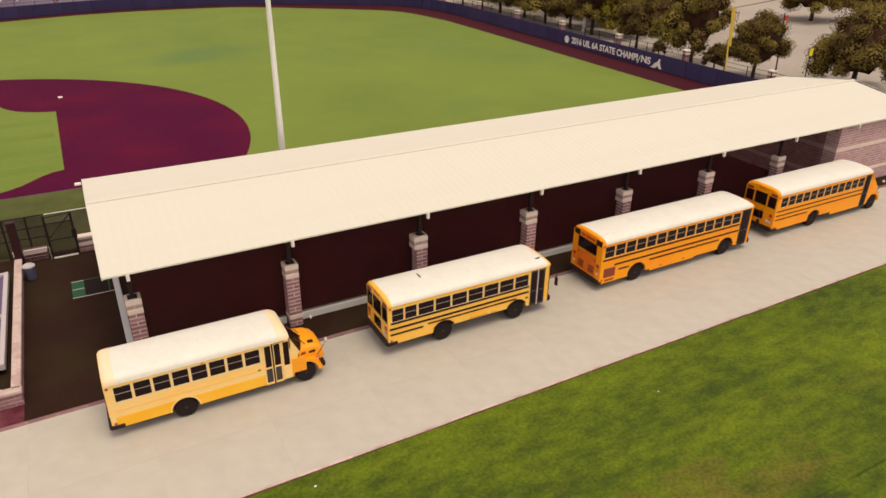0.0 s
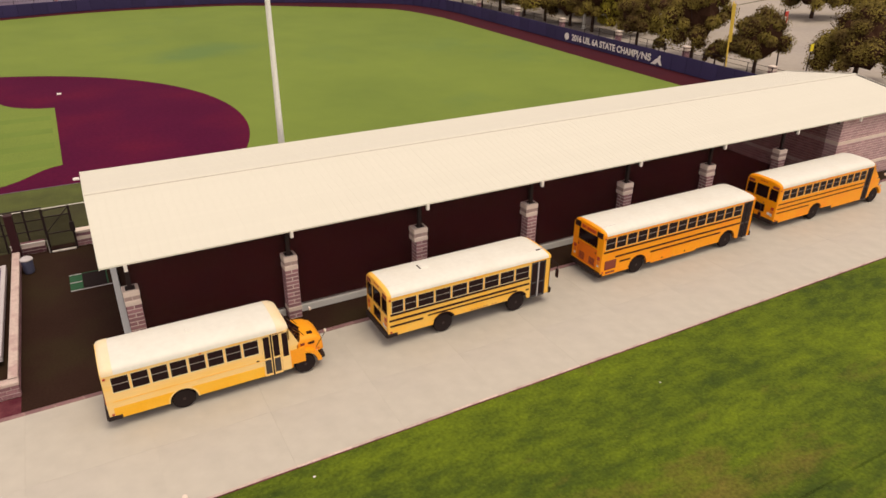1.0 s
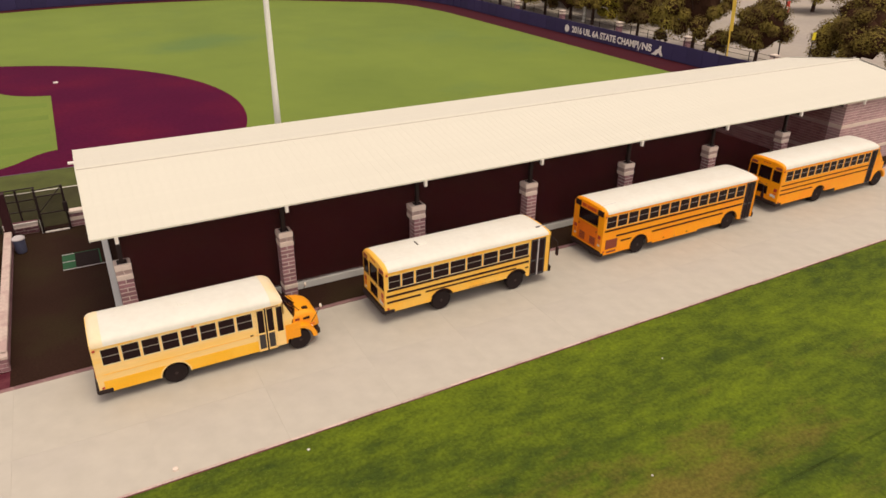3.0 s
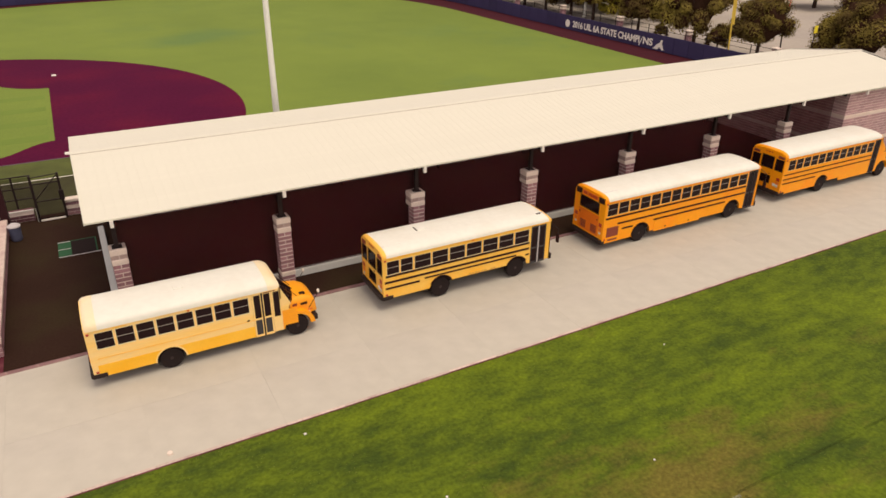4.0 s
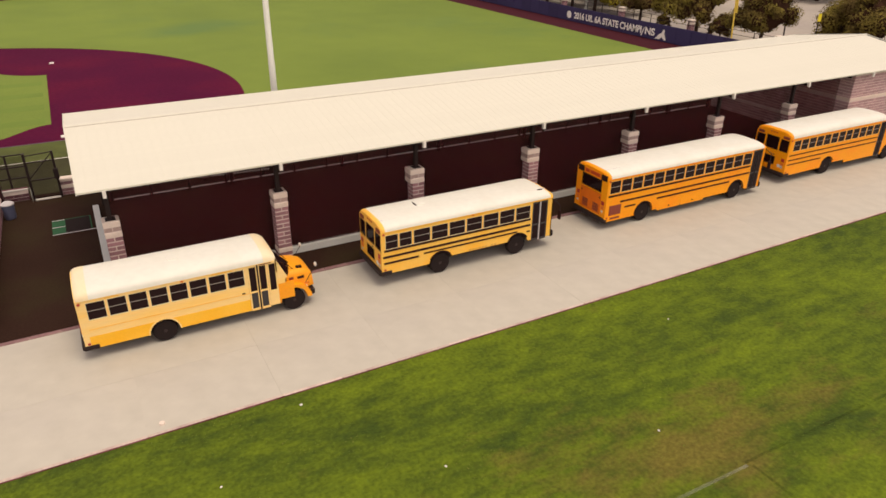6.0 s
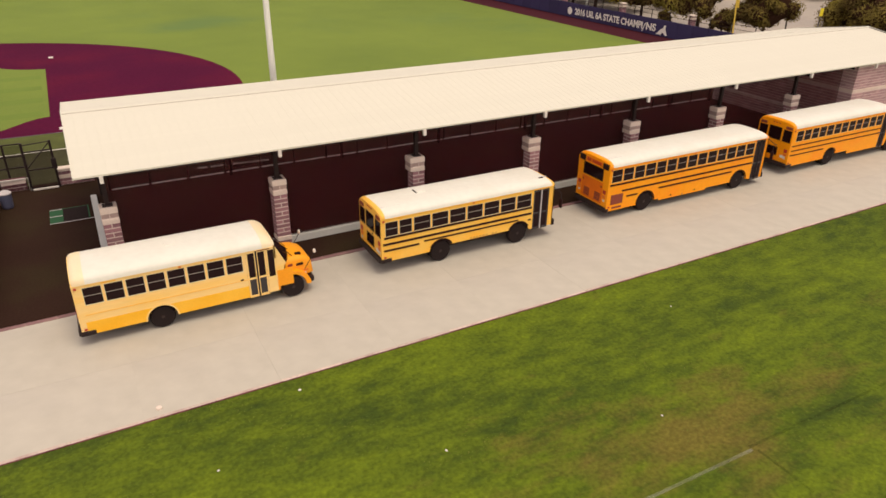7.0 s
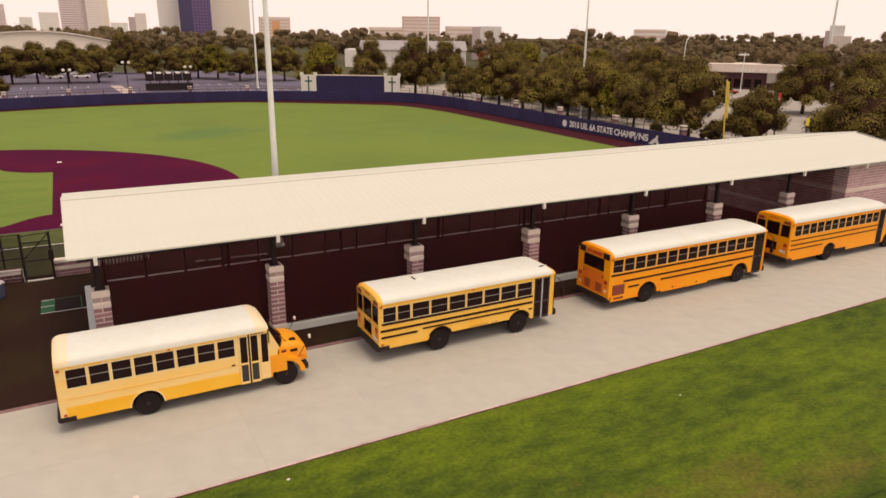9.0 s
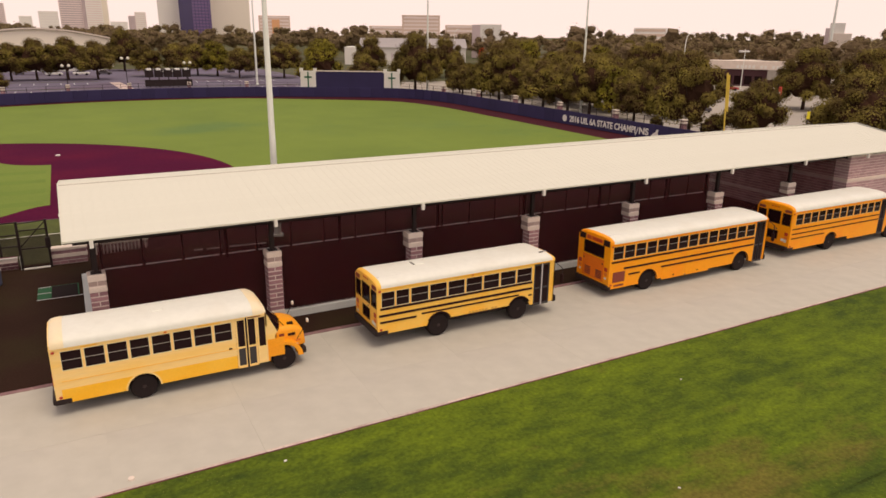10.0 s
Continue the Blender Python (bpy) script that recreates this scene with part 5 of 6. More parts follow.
        part("front_bumper", one_box(h1 - 0.22, h1 - 0.02, 0.22, W - 0.22, 0.46, 0.7, 0.05), BLACK_STEEL, ob, "black bumper")
        for y in (0.05, W - 0.05):
            s = -1 if y < 1 else 1
            part("mirror_arm", one_tube((h1 - 0.4, y - s * 0.15, 1.12), (h1 + 0.05, y - s * 0.12, 1.8), 0.014, n=5), BLACK_STEEL, ob)
        for y in (0.17, W - 0.17):
            bm = bmesh.new()
            lathe(bm, [(0.02, -0.06), (0.07, -0.05), (0.1, 0.0), (0.08, 0.03), (0.02, 0.04)], (h1 + 0.05, y, 1.86), "x", 14)
            part("mirror", bm, LAMP_CLEAR, ob, "pale round crossover mirror", smooth=True)
    else:
        holed(bm, 0.0, W, z0, zg + 0.02, [(0.12, W - 0.12, 1.45, zt + 0.04)], "x", L - 0.05, L)
        part("front_wall", bm, paint, ob)
        part("windshield", one_box(L - 0.03, L - 0.02, 0.12, W - 0.12, 1.45, zt + 0.04), BUS_GLASS, ob, "dark windshield")
        bm = bmesh.new()
        prism(bm, [(0.02, zg)] + [(W / 2 - (W / 2 - 0.04) * math.cos(math.pi * k / 14), zg + (zr - zg) * 0.5 * math.sin(math.pi * k / 14) ** 0.7) for k in range(15)] + [(W - 0.02, zg)], "x", L - 0.03, L + 0.03)
        part("front_crown", bm, paint, ob)
        part("front_bumper", one_box(L - 0.02, L + 0.2, 0.02, W - 0.02, z0 - 0.06, z0 + 0.22, 0.05), BLACK_STEEL, ob, "black bumper")
        for y in (0.2, W - 0.5):
            part("headlight", one_box(L, L + 0.03, y, y + 0.3, 0.85, 1.05, 0.01), LAMP_CLEAR, ob)
        for y, s in ((0.02, -1), (W - 0.02, 1)):
            bm = bmesh.new()
            tube(bm, (L - 0.02, y, zt + 0.1), (L + 0.3, y + s * 0.22, zt - 0.2), 0.018, n=5)
            tube(bm, (L + 0.3, y + s * 0.22, zt - 0.2), (L + 0.3, y + s * 0.22, 1.5), 0.018, n=5)
            part("mirror_arm", bm, BLACK_STEEL, ob)
        bm = bmesh.new()
        for y in (-0.3, W + 0.1):
            soft_box(bm, L + 0.24, L + 0.34, y, y + 0.2, 1.55, 2.0, 0.03)
        part("mirror", bm, RUB_BLACK, ob, "black mirror")
    return ob, zr


def even(x0, x1, n, gap=0.09):
    w = (x1 - x0 + gap) / n
    return [(x0 + i * w, x0 + (i + 1) * w - gap) for i in range(n)]


def roof_hatch(parent, x, y, z, w=0.55):
    part("roof_hatch", one_box(x - w / 2, x + w / 2, y - w / 2, y + w / 2, z - 0.05, z + 0.05, 0.03), BUS_ROOF, parent, "white roof hatch")


b1, z1 = bus("pale yellow school bus with a long orange hood and white roof", (-1.71, -4.85, 0), 7.21, 2.4, (2.73, 7.84), 0.50, 1.68, 2.36, 2.52, 2.93, even(0.27, 5.91, 8, 0.085), (6.04, 6.84),
             BUS_PALE, BUS_ROOF, [], hood=1.60, slope=0.76, lift=0.10, hood_paint=BUS_HOOD, skirt_paint=BUS_SKIRT, end_paint=BUS_CREAM, frame_mat=WIN_CREAM, r=0.47)
part("roof_vent", one_box(3.3, 3.7, 1.0, 1.35, z1 - 0.04, z1 + 0.03, 0.02), BUS_ROOF, b1, "low grey roof vent")
part("marker_fin", one_box(1.7, 1.9, 0.75, 0.8, z1 - 0.12, z1 - 0.02, 0.01), PALE_FRAME, b1)
part("body_seam", one_box(0.2, 6.1, -0.012, -0.001, 1.28, 1.295), BUS_SKIRT, b1)
for x, w in ((0.9, 0.5), (4.7, 0.8), (6.5, 0.5)):
    part("header_mark", one_box(x, x + w, -0.006, -0.001, 2.43, 2.47), GRILLE_RED if x > 6 else BUS_SKIRT, b1)
part("fuel_cap", one_box(5.75, 5.87, -0.012, -0.001, 1.3, 1.36, 0.004), RUB_BLACK, b1)

W2 = even(0.14, 1.42, 2, 0.06) + even(1.5, 7.7, 7, 0.07)
b2, z2 = bus("yellow flat-front school bus with three black stripes and a white roof", (10.15, -4.78, 0), 9.0, 2.45, (2.87, 7.05), 0.63, 1.82, 2.47, 2.68, 3.01, W2, (7.83, 8.72),
             BUS_YELLOW, BUS_ROOF, [(1.76, 0.08, 7.74, 0.1), (1.46, 0.02, 7.74, 0.1), (1.16, 0.06, 1.75, 0.09), (1.24, 2.0, 7.0, 0.07), (1.14, 7.55, 7.74, 0.07)], rear="door", frame_mat=WIN_CREAM, seal=True, steps=((2.9, 7.0, 0.17),))
part("roof_vent", one_box(2.3, 2.75, 1.3, 1.75, z2 - 0.03, z2 + 0.05, 0.03), BUS_ROOF, b2, "white roof vent")
# black bar along the rear edge of the roof vent
part("vent_dark_bar", one_box(2.25, 2.33, 1.32, 1.74, z2 - 0.03, z2 + 0.02, 0.01), RUB_BLACK, b2, "dark bar at the vent's rear edge")
for x in (0.15, 7.9):
    part("roof_seam", one_box(x, x + 0.95, 0.52, 0.56, z2 - 0.045, z2 - 0.02), PALE_FRAME, b2)
part("strobe_lamp", one_box(8.35, 8.6, 0.42, 0.5, z2 - 0.12, z2 - 0.0, 0.02), RUB_BLACK, b2, "dark roof lamp")
for k in range(9):
    if k != 6:
        part("side_letter_bar", one_box(4.35 + k * 0.17, 4.47 + k * 0.17, -0.006, -0.001, 0.8, 0.9), BUS_TEXT, b2)

b3, z3 = bus("long deep-yellow rear-engine school bus with black stripes and white roof", (22.85, -4.5, 0), 11.65, 2.5, (2.62, 9.68), 0.45, 1.98, 2.65, 2.82, 3.16, even(0.13, 10.57, 14, 0.06), (10.66, 11.45),
             BUS_ORANGE, BUS_ROOF, [(1.86, 0.06, 10.6, 0.09), (1.46, 0.9, 10.6, 0.09), (1.17, 3.5, 9.0, 0.08), (1.1, 1.25, 2.0, 0.08)], rear="engine", frame_mat=WIN_GOLD)
part("roof_seam", one_box(0.2, 1.1, 0.52, 0.56, z3 - 0.05, z3 - 0.02), PALE_FRAME, b3)
b4, z4 = bus("deep-yellow school bus with a short hood and white roof", (37.1, -4.2, 0), 9.65, 2.45, (4.0, 10.4), 0.5, 2.02, 2.66, 2.86, 3.25, even(0.33, 8.76, 12, 0.06), (8.84, 9.5),
             BUS_ORANGE, BUS_ROOF, [(1.78, 0.1, 8.8, 0.06), (1.48, 0.1, 8.8, 0.06), (1.2, 0.1, 3.2, 0.06)], hood=1.7, hood_paint=BUS_ORANGE, rear="door", frame_mat=WIN_GOLD, steps=((4.1, 5.75, 0.2),))


# ---- poles and lamps ----
def tapered_pole(x, y, h, r0, r1, label, sections=3, z=-0.12):
    ob = thing("light_pole", label, "pole", (x, y, z))
    for k in range(sections):
        a, b = k / sections, (k + 1) / sections
        part("pole_section", one_tube((0, 0, h * a), (0, 0, h * b + 0.05), r0 + (r1 - r0) * a + 0.006 * (sections - k), r0 + (r1 - r0) * b + 0.006 * (sections - k), 16), GALV, ob)
    part("base_plate", one_tube((0, 0, 0), (0, 0, 0.25), r0 * 1.7, n=16), GALV, ob)
    bar = part("cross_arm", one_box(-1.8, 1.8, -0.08, 0.08, h - 0.6, h - 0.45), GALV, ob)
    for k in range(5):
        bm = bmesh.new()
        lathe(bm, [(0.1, 0.0), (0.28, 0.15), (0.3, 0.4)], (-1.6 + k * 0.8, 0.1, h - 0.5), "y", 12)
        part("floodlight", bm, PALE_FRAME, bar)
    return ob


tapered_pole(11.0, 14.0, 26.0, 0.2, 0.09, "tall pale galvanised floodlight pole behind the canopy", 4)
tapered_pole(76.5, 64.2, 24.0, 0.2, 0.1, "tall slim floodlight pole among the street trees")
tapered_pole(76.5, 121.5, 24.0, 0.26, 0.14, "tall floodlight pole beyond centre field")
tapered_pole(43.5, 152.0, 24.0, 0.26, 0.14, "tall floodlight pole beyond left-centre field")
tapered_pole(249.5, 136.8, 34.0, 0.62, 0.3, "tall pale pole among the far trees")

fp = thing("foul_pole", "yellow foul pole with a narrow wire wing", "foul pole", (66.8, 26.2, 0))
part("mast", one_tube((0, 0, 0), (0.1, 0.75, 8.9), 0.09, 0.07, 10), YELLOW_POLE, fp)
part("wing", (lambda b: (prism(b, [(0.45, 4.6), (0.0, 4.6), (0.33, 8.7), (0.78, 8.7)], "x", 0.0, 0.05), b)[1])(bmesh.new()), YELLOW_POLE, fp, "yellow mesh wing")


def lamp_post(x, y, h=5.2):
    ob = thing("lamp_post", "black lamp post with a twin white globe head", "lamp", (x, y, -0.12), "parking lamps")
    part("shaft", one_tube((0, 0, 0), (0, 0, h), 0.09, 0.06, 8), BLACK_STEEL, ob)
    part("foot", one_tube((0, 0, 0), (0, 0, 0.5), 0.2, 0.12, 10), BLACK_STEEL, ob)
    part("arm", one_box(-0.6, 0.6, -0.04, 0.04, h - 0.1, h), BLACK_STEEL, ob)
    for s in (-0.55, 0.55):
        bm = bmesh.new()
        lathe(bm, [(0.1, -0.05), (0.26, 0.05), (0.3, 0.25), (0.2, 0.42), (0.05, 0.5)], (s, 0, h), "z", 12)
        part("globe", bm, LAMP_CLEAR, ob, "white globe")
    return ob


lamp_post(0.7, 121.5, 6.2)
lamp_post(11.0, 121.5, 7.5)
lamp_post(22.3, 121.0, 6.6)


def street_lamp(x, y, h, reach):
    ob = thing("street_lamp", "pale street lamp with a curved arm", "lamp", (x, y, -0.12), "street lamps")
    bm = bmesh.new()
    pts = curve([(0, 0, 0), (0, 0, h * 0.8), (reach * 0.35, 0, h * 0.97), (reach, 0, h)], 5)
    for a, b in zip(pts, pts[1:]):
        tube(bm, a, b, 0.11, 0.1, 8)
    part("mast", bm, GALV, ob)
    part("head", one_box(reach - 0.1, reach + 0.7, -0.15, 0.15, h - 0.08, h + 0.1, 0.04), PALE_FRAME, ob)
    return ob


street_lamp(150.0, 112.0, 14.0, 2.6)
street_lamp(190.0, 210.0, 15.0, 2.6)
street_lamp(155.0, 250.0, 15.0, 2.0)
tapered_pole(158.0, 99.0, 10.0, 0.11, 0.07, "grey pole in front of the store", 2)
banner = thing("banner_post", "black post with a red and white banner", "banner", (78.5, 28.3, -0.12))
part("shaft", one_tube((0, 0, 0), (-0.3, 0.3, 7.4), 0.09, 0.07, 8), BLACK_STEEL, banner)
part("flag", one_box(-0.2, 0.35, 0.2, 0.25, 5.7, 7.1), SIGN_RED, banner, "red banner")
part("flag_stripe", one_box(-0.2, 0.1, 0.18, 0.2, 5.8, 6.5), SIGN_WHITE, banner, "white stripe")
road_sign = thing("road_sign", "bright yellow sign panel on a slim dark post beside the street", "sign", (72.2, 19.9, -0.12))
part("post", one_tube((0, 0, 0), (0, 0, 5.2), 0.05, n=8), BLACK_STEEL, road_sign)
part("panel", one_box(-0.28, 0.28, -0.07, -0.04, 4.35, 5.15, 0.01), SIGN_YELLOW, road_sign, "bright yellow panel")

# ---- roads and lots beyond the fence ----
sheet("side_street", [(70.5, -40), (96, -40), (96, 150), (70.5, 150)], -0.08, ROAD, "pale concrete street and footway beyond the outfield", "road")
sheet("cross_road", [(96, 20), (400, 120), (400, 150), (96, 66)], -0.075, ROAD, "pale road leading away between trees", "road")
sheet("far_lot", [(96, 66.2), (230, 105), (230, 150), (96, 150)], -0.07, ROAD, "pale paved lot before the store", "parking lot")
sheet("parking_lot", [(-150, 124), (64, 124), (64, 240), (-150, 240)], -0.065, ASPHALT, "blue-grey asphalt parking lot beyond the outfield", "parking lot")
sheet("lot_path", [(12.2, 122), (15.5, 122), (13.0, 172), (10.5, 172)], -0.055, KERB, "pale footpath through the parking lot", "path")
for y in (150, 175, 200):
    sheet("lot_strip", [(-120, y), (8, y), (8, y + 1.2), (-120, y + 1.2)], -0.055, EARTH, "narrow planting strip in the lot", "planting strip")
    sheet("lot_strip", [(18, y), (62, y), (62, y + 1.2), (18, y + 1.2)], -0.055, EARTH, "narrow planting strip in the lot", "planting strip")


# ---- trees ----
def limb_mesh(rnd, h, spread, r0):
    bm = bmesh.new()
    fork = h * 0.3
    tube(bm, (0, 0, 0), (rnd.uniform(-0.1, 0.1), rnd.uniform(-0.1, 0.1), fork), r0, r0 * 0.72, 9)
    for k in range(6):
        a = 2 * math.pi * k / 6 + rnd.uniform(-0.4, 0.4)
        mid = Vector((math.cos(a) * spread * 0.35, math.sin(a) * spread * 0.35, h * rnd.uniform(0.42, 0.55)))
        end = Vector((math.cos(a) * spread * 0.7, math.sin(a) * spread * 0.7, h * rnd.uniform(0.6, 0.85)))
        tube(bm, (0, 0, fork * 0.92), mid, r0 * 0.45, r0 * 0.3, 6)
        tube(bm, mid, end, r0 * 0.3, r0 * 0.08, 5)
    tube(bm, (0, 0, fork * 0.95), (0, 0, h * 0.85), r0 * 0.5, r0 * 0.08, 6)
    return bm


def leaf_turn(rnd, out, loose=0.45):
    """Turns a leaf tuft so that it faces outwards from its lobe, loosely."""
    d = (out + Vector((rnd.gauss(0, loose), rnd.gauss(0, loose), rnd.gauss(0, loose)))).normalized()
    return d.to_track_quat("Z", "Y").to_matrix() @ Matrix.Rotation(rnd.uniform(0, 6.3), 3, "Z")


def lobe_skin(verts, faces, rnd, c, rh, rv, n=14, m=8, rough=0.14):
    """A lumpy closed skin round a lobe's middle, seen between the leaf tufts."""
    i = len(verts)
    ph = [rnd.uniform(0, 6.3) for _ in range(4)]
    for j in range(1, m):
        v = math.pi * j / m
        for k in range(n):
            u = 2 * math.pi * k / n
            q = 1 + rough * (math.sin(3 * u + ph[0]) * math.sin(3 * v + ph[1]) + 0.6 * math.sin(5 * u + ph[2] + 4 * v) + rnd.uniform(-0.35, 0.35))
            verts.append(Vector((c[0] + rh * q * math.sin(v) * math.cos(u), c[1] + rh * q * math.sin(v) * math.sin(u), c[2] + rv * q * math.cos(v))))
    top, low = len(verts), len(verts) + 1
    verts += [Vector((c[0], c[1], c[2] + rv)), Vector((c[0], c[1], c[2] - rv))]
    for k in range(n):
        k2 = (k + 1) % n
        faces.append((top, i + k, i + k2))
        faces.append((low, i + (m - 2) * n + k2, i + (m - 2) * n + k))
        for j in range(m - 2):
            faces.append((i + j * n + k, i + (j + 1) * n + k, i + (j + 1) * n + k2, i + j * n + k2))


def crown_mesh(rnd, h, spread, base, leaves, size, mat, tall=1.0):
    """Thousands of small leaf tufts over dense uneven lobes coloured as shade, with gaps between."""
    verts, faces = [], []
    lobes = []
    for k in range(44):
        ring = 0 if k < 18 else 1 if k < 33 else 2
        a = 2 * math.pi * k / (18, 15, 11)[ring] * 1.62 + rnd.uniform(-0.3, 0.3)
        q = (rnd.uniform(0.58, 0.80), rnd.uniform(0.38, 0.66), rnd.uniform(0.02, 0.36))[ring]
        z = base + (h - base) * (rnd.uniform(0.10, 0.46), rnd.uniform(0.42, 0.70), rnd.uniform(0.66, 0.88))[ring]
        f = rnd.uniform(0.15, 0.31)
        lobes.append((Vector((math.cos(a) * spread * q, math.sin(a) * spread * q, z)), spread * f, min(spread * f * 0.8, (h - base) * 0.2) * tall))
    # dark skins paint the shade between the leaf tufts
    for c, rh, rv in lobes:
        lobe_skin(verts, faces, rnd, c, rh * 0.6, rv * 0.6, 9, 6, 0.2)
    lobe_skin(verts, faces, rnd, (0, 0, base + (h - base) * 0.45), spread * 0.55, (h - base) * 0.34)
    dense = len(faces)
    for _ in range(leaves):
        c, rh, rv = rnd.choice(lobes)
        u = Vector((rnd.gauss(0, 1), rnd.gauss(0, 1), rnd.gauss(0.25, 1)))
        u.normalize()
        q = rnd.uniform(0.62, 1.12)
        p = c + Vector((u.x * rh * q, u.y * rh * q, u.z * rv * q))
        if p.z < base * 0.85:
            continue
        t = leaf_turn(rnd, u + Vector((0, 0, 0.25)), 0.30)
        s = size * rnd.uniform(0.55, 1.35)
        i = len(verts)
        for e in ((-s, -s * 0.3, 0), (0.2 * s, -s * 0.65, 0.2 * s), (s, 0.1 * s, 0), (-0.1 * s, s * 0.65, 0.2 * s)):
            verts.append(p + t @ Vector(e))
        faces.append((i, i + 1, i + 2, i + 3))
    me = bpy.data.meshes.new("crown")
    me.from_pydata(verts, [], faces)
    me.materials.append(mat)
    me.materials.append(INNER_SHADE)
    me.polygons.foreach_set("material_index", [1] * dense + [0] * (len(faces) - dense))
    return me


def tree(seed, label, h, spread, base, leaves, size, mat, at, tall=1.0, category="tree", name="tree"):
    rnd = random.Random(seed)
    ob = thing(name, label, category, at, "street trees", turn=rnd.uniform(0, 360))
    bm = limb_mesh(rnd, h, spread, 0.028 * h + 0.03)
    part("trunk", bm, BARK, ob, "dark forked trunk")
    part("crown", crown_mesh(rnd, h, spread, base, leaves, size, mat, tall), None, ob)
    return ob


OAK = [tree(s, "dark green street tree with a dense rounded crown", 8.6, 4.9, 1.4, 17000, 0.115, LEAF, p) for s, p in ((11, (76.6, 40.4, -0.12)), (12, (75.2, 28.4, -0.12)), (13, (77.4, 52.6, -0.12)))]
BIG = tree(14, "broad dark green tree with a dense crown beside the street", 10.5, 6.0, 1.2, 26000, 0.125, LEAF, (92.0, 23.0, -0.12), 1.1)
LIME = tree(15, "bright yellow-green tree with a rounded crown", 9.0, 4.6, 1.2, 14000, 0.12, LEAF_LIGHT, (56.0, 134.0, -0.12))
SMALL = tree(16, "small dark shrub-like tree behind the fence", 3.6, 1.9, 0.8, 2400, 0.1, LEAF, (71.6, 31.0, -0.12))


def plant(proto, x, y, s=1.0, turn=None, sz=None):
    c = copy_thing(proto, pose(x, y, -0.12, 0, 0, R.uniform(0, 360) if turn is None else turn) @ Matrix.Diagonal((s, s, sz or s, 1)))
    return c


for x, y, h in ((75.6, 61.0, 10.2), (76.2, 67.5, 9.4), (75.8, 80.5, 9.8), (75.2, 94.5, 8.2), (93.0, 60.0, 10.4), (87.0, 73.0, 10.8), (90.0, 86.0, 10.8), (96.0, 100.0, 11.0), (84.0, 104.0, 8.0), (75.4, 73.5, 9.8), (75.0, 87.5, 10.6), (74.2, 100.5, 7.0), (84.5, 66.0, 9.6), (86.0, 80.0, 10.4), (85.0, 96.0, 9.8), (88.0, 54.0, 9.6), (92.0, 110.0, 10.5), (80.0, 112.0, 7.4), (98.0, 72.0, 9.0), (104.0, 90.0, 10.5)):
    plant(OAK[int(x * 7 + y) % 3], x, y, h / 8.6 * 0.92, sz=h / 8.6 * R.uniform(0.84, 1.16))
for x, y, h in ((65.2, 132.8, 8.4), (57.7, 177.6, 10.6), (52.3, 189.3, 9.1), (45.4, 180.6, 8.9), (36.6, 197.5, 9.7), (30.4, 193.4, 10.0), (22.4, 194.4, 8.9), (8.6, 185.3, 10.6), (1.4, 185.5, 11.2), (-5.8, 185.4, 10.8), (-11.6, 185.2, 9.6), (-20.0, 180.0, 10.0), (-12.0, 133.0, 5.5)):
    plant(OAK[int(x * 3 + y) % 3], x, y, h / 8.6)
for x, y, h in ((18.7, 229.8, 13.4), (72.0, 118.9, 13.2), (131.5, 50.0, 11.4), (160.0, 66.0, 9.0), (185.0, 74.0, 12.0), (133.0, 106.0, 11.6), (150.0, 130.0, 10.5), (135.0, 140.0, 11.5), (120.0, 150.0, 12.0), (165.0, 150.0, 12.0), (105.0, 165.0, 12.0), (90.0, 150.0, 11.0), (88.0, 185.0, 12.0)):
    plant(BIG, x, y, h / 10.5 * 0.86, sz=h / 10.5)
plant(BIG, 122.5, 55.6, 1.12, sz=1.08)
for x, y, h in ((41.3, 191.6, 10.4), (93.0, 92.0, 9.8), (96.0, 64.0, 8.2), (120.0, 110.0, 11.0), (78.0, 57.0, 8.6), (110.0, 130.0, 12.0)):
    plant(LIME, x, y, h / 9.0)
LIME.matrix_basis = pose(54.4, 134.0, -0.12, 0, 0, 40) @ Matrix.Diagonal((1.28, 1.28, 1.3, 1))
BIG.matrix_basis = pose(80.3, 19.2, -0.12, 0, 0, 30) @ Matrix.Diagonal((1.0, 1.0, 0.905, 1))
OAK[0].matrix_basis = pose(73.7, 37.9, -0.12, 0, 0, 70) @ Matrix.Diagonal((0.98, 0.98, 1.31, 1))
OAK[1].matrix_basis = pose(73.4, 27.6, -0.12, 0, 0, 20) @ Matrix.Diagonal((0.88, 0.88, 0.97, 1))
OAK[2].matrix_basis = pose(72.9, 47.7, -0.12, 0, 0, 200) @ Matrix.Diagonal((0.84, 0.84, 1.02, 1))
SMALL.matrix_basis = pose(72.6, 33.0, -0.12)
# red flag stand-in, built as a narrow tree placed for the camera's view
tree(31, "narrow red tree shape standing in for a flag beyond the outfield", 10.6, 0.75, 8.2, 260, 0.2, LEAF_RED, (72.4, 90.2, -0.12), name="red_tree")
plant(SMALL, 73.2, 43.4, 0.62)

# woods to the horizon
rnd = random.Random(5)
verts, faces, inner = [], [], []
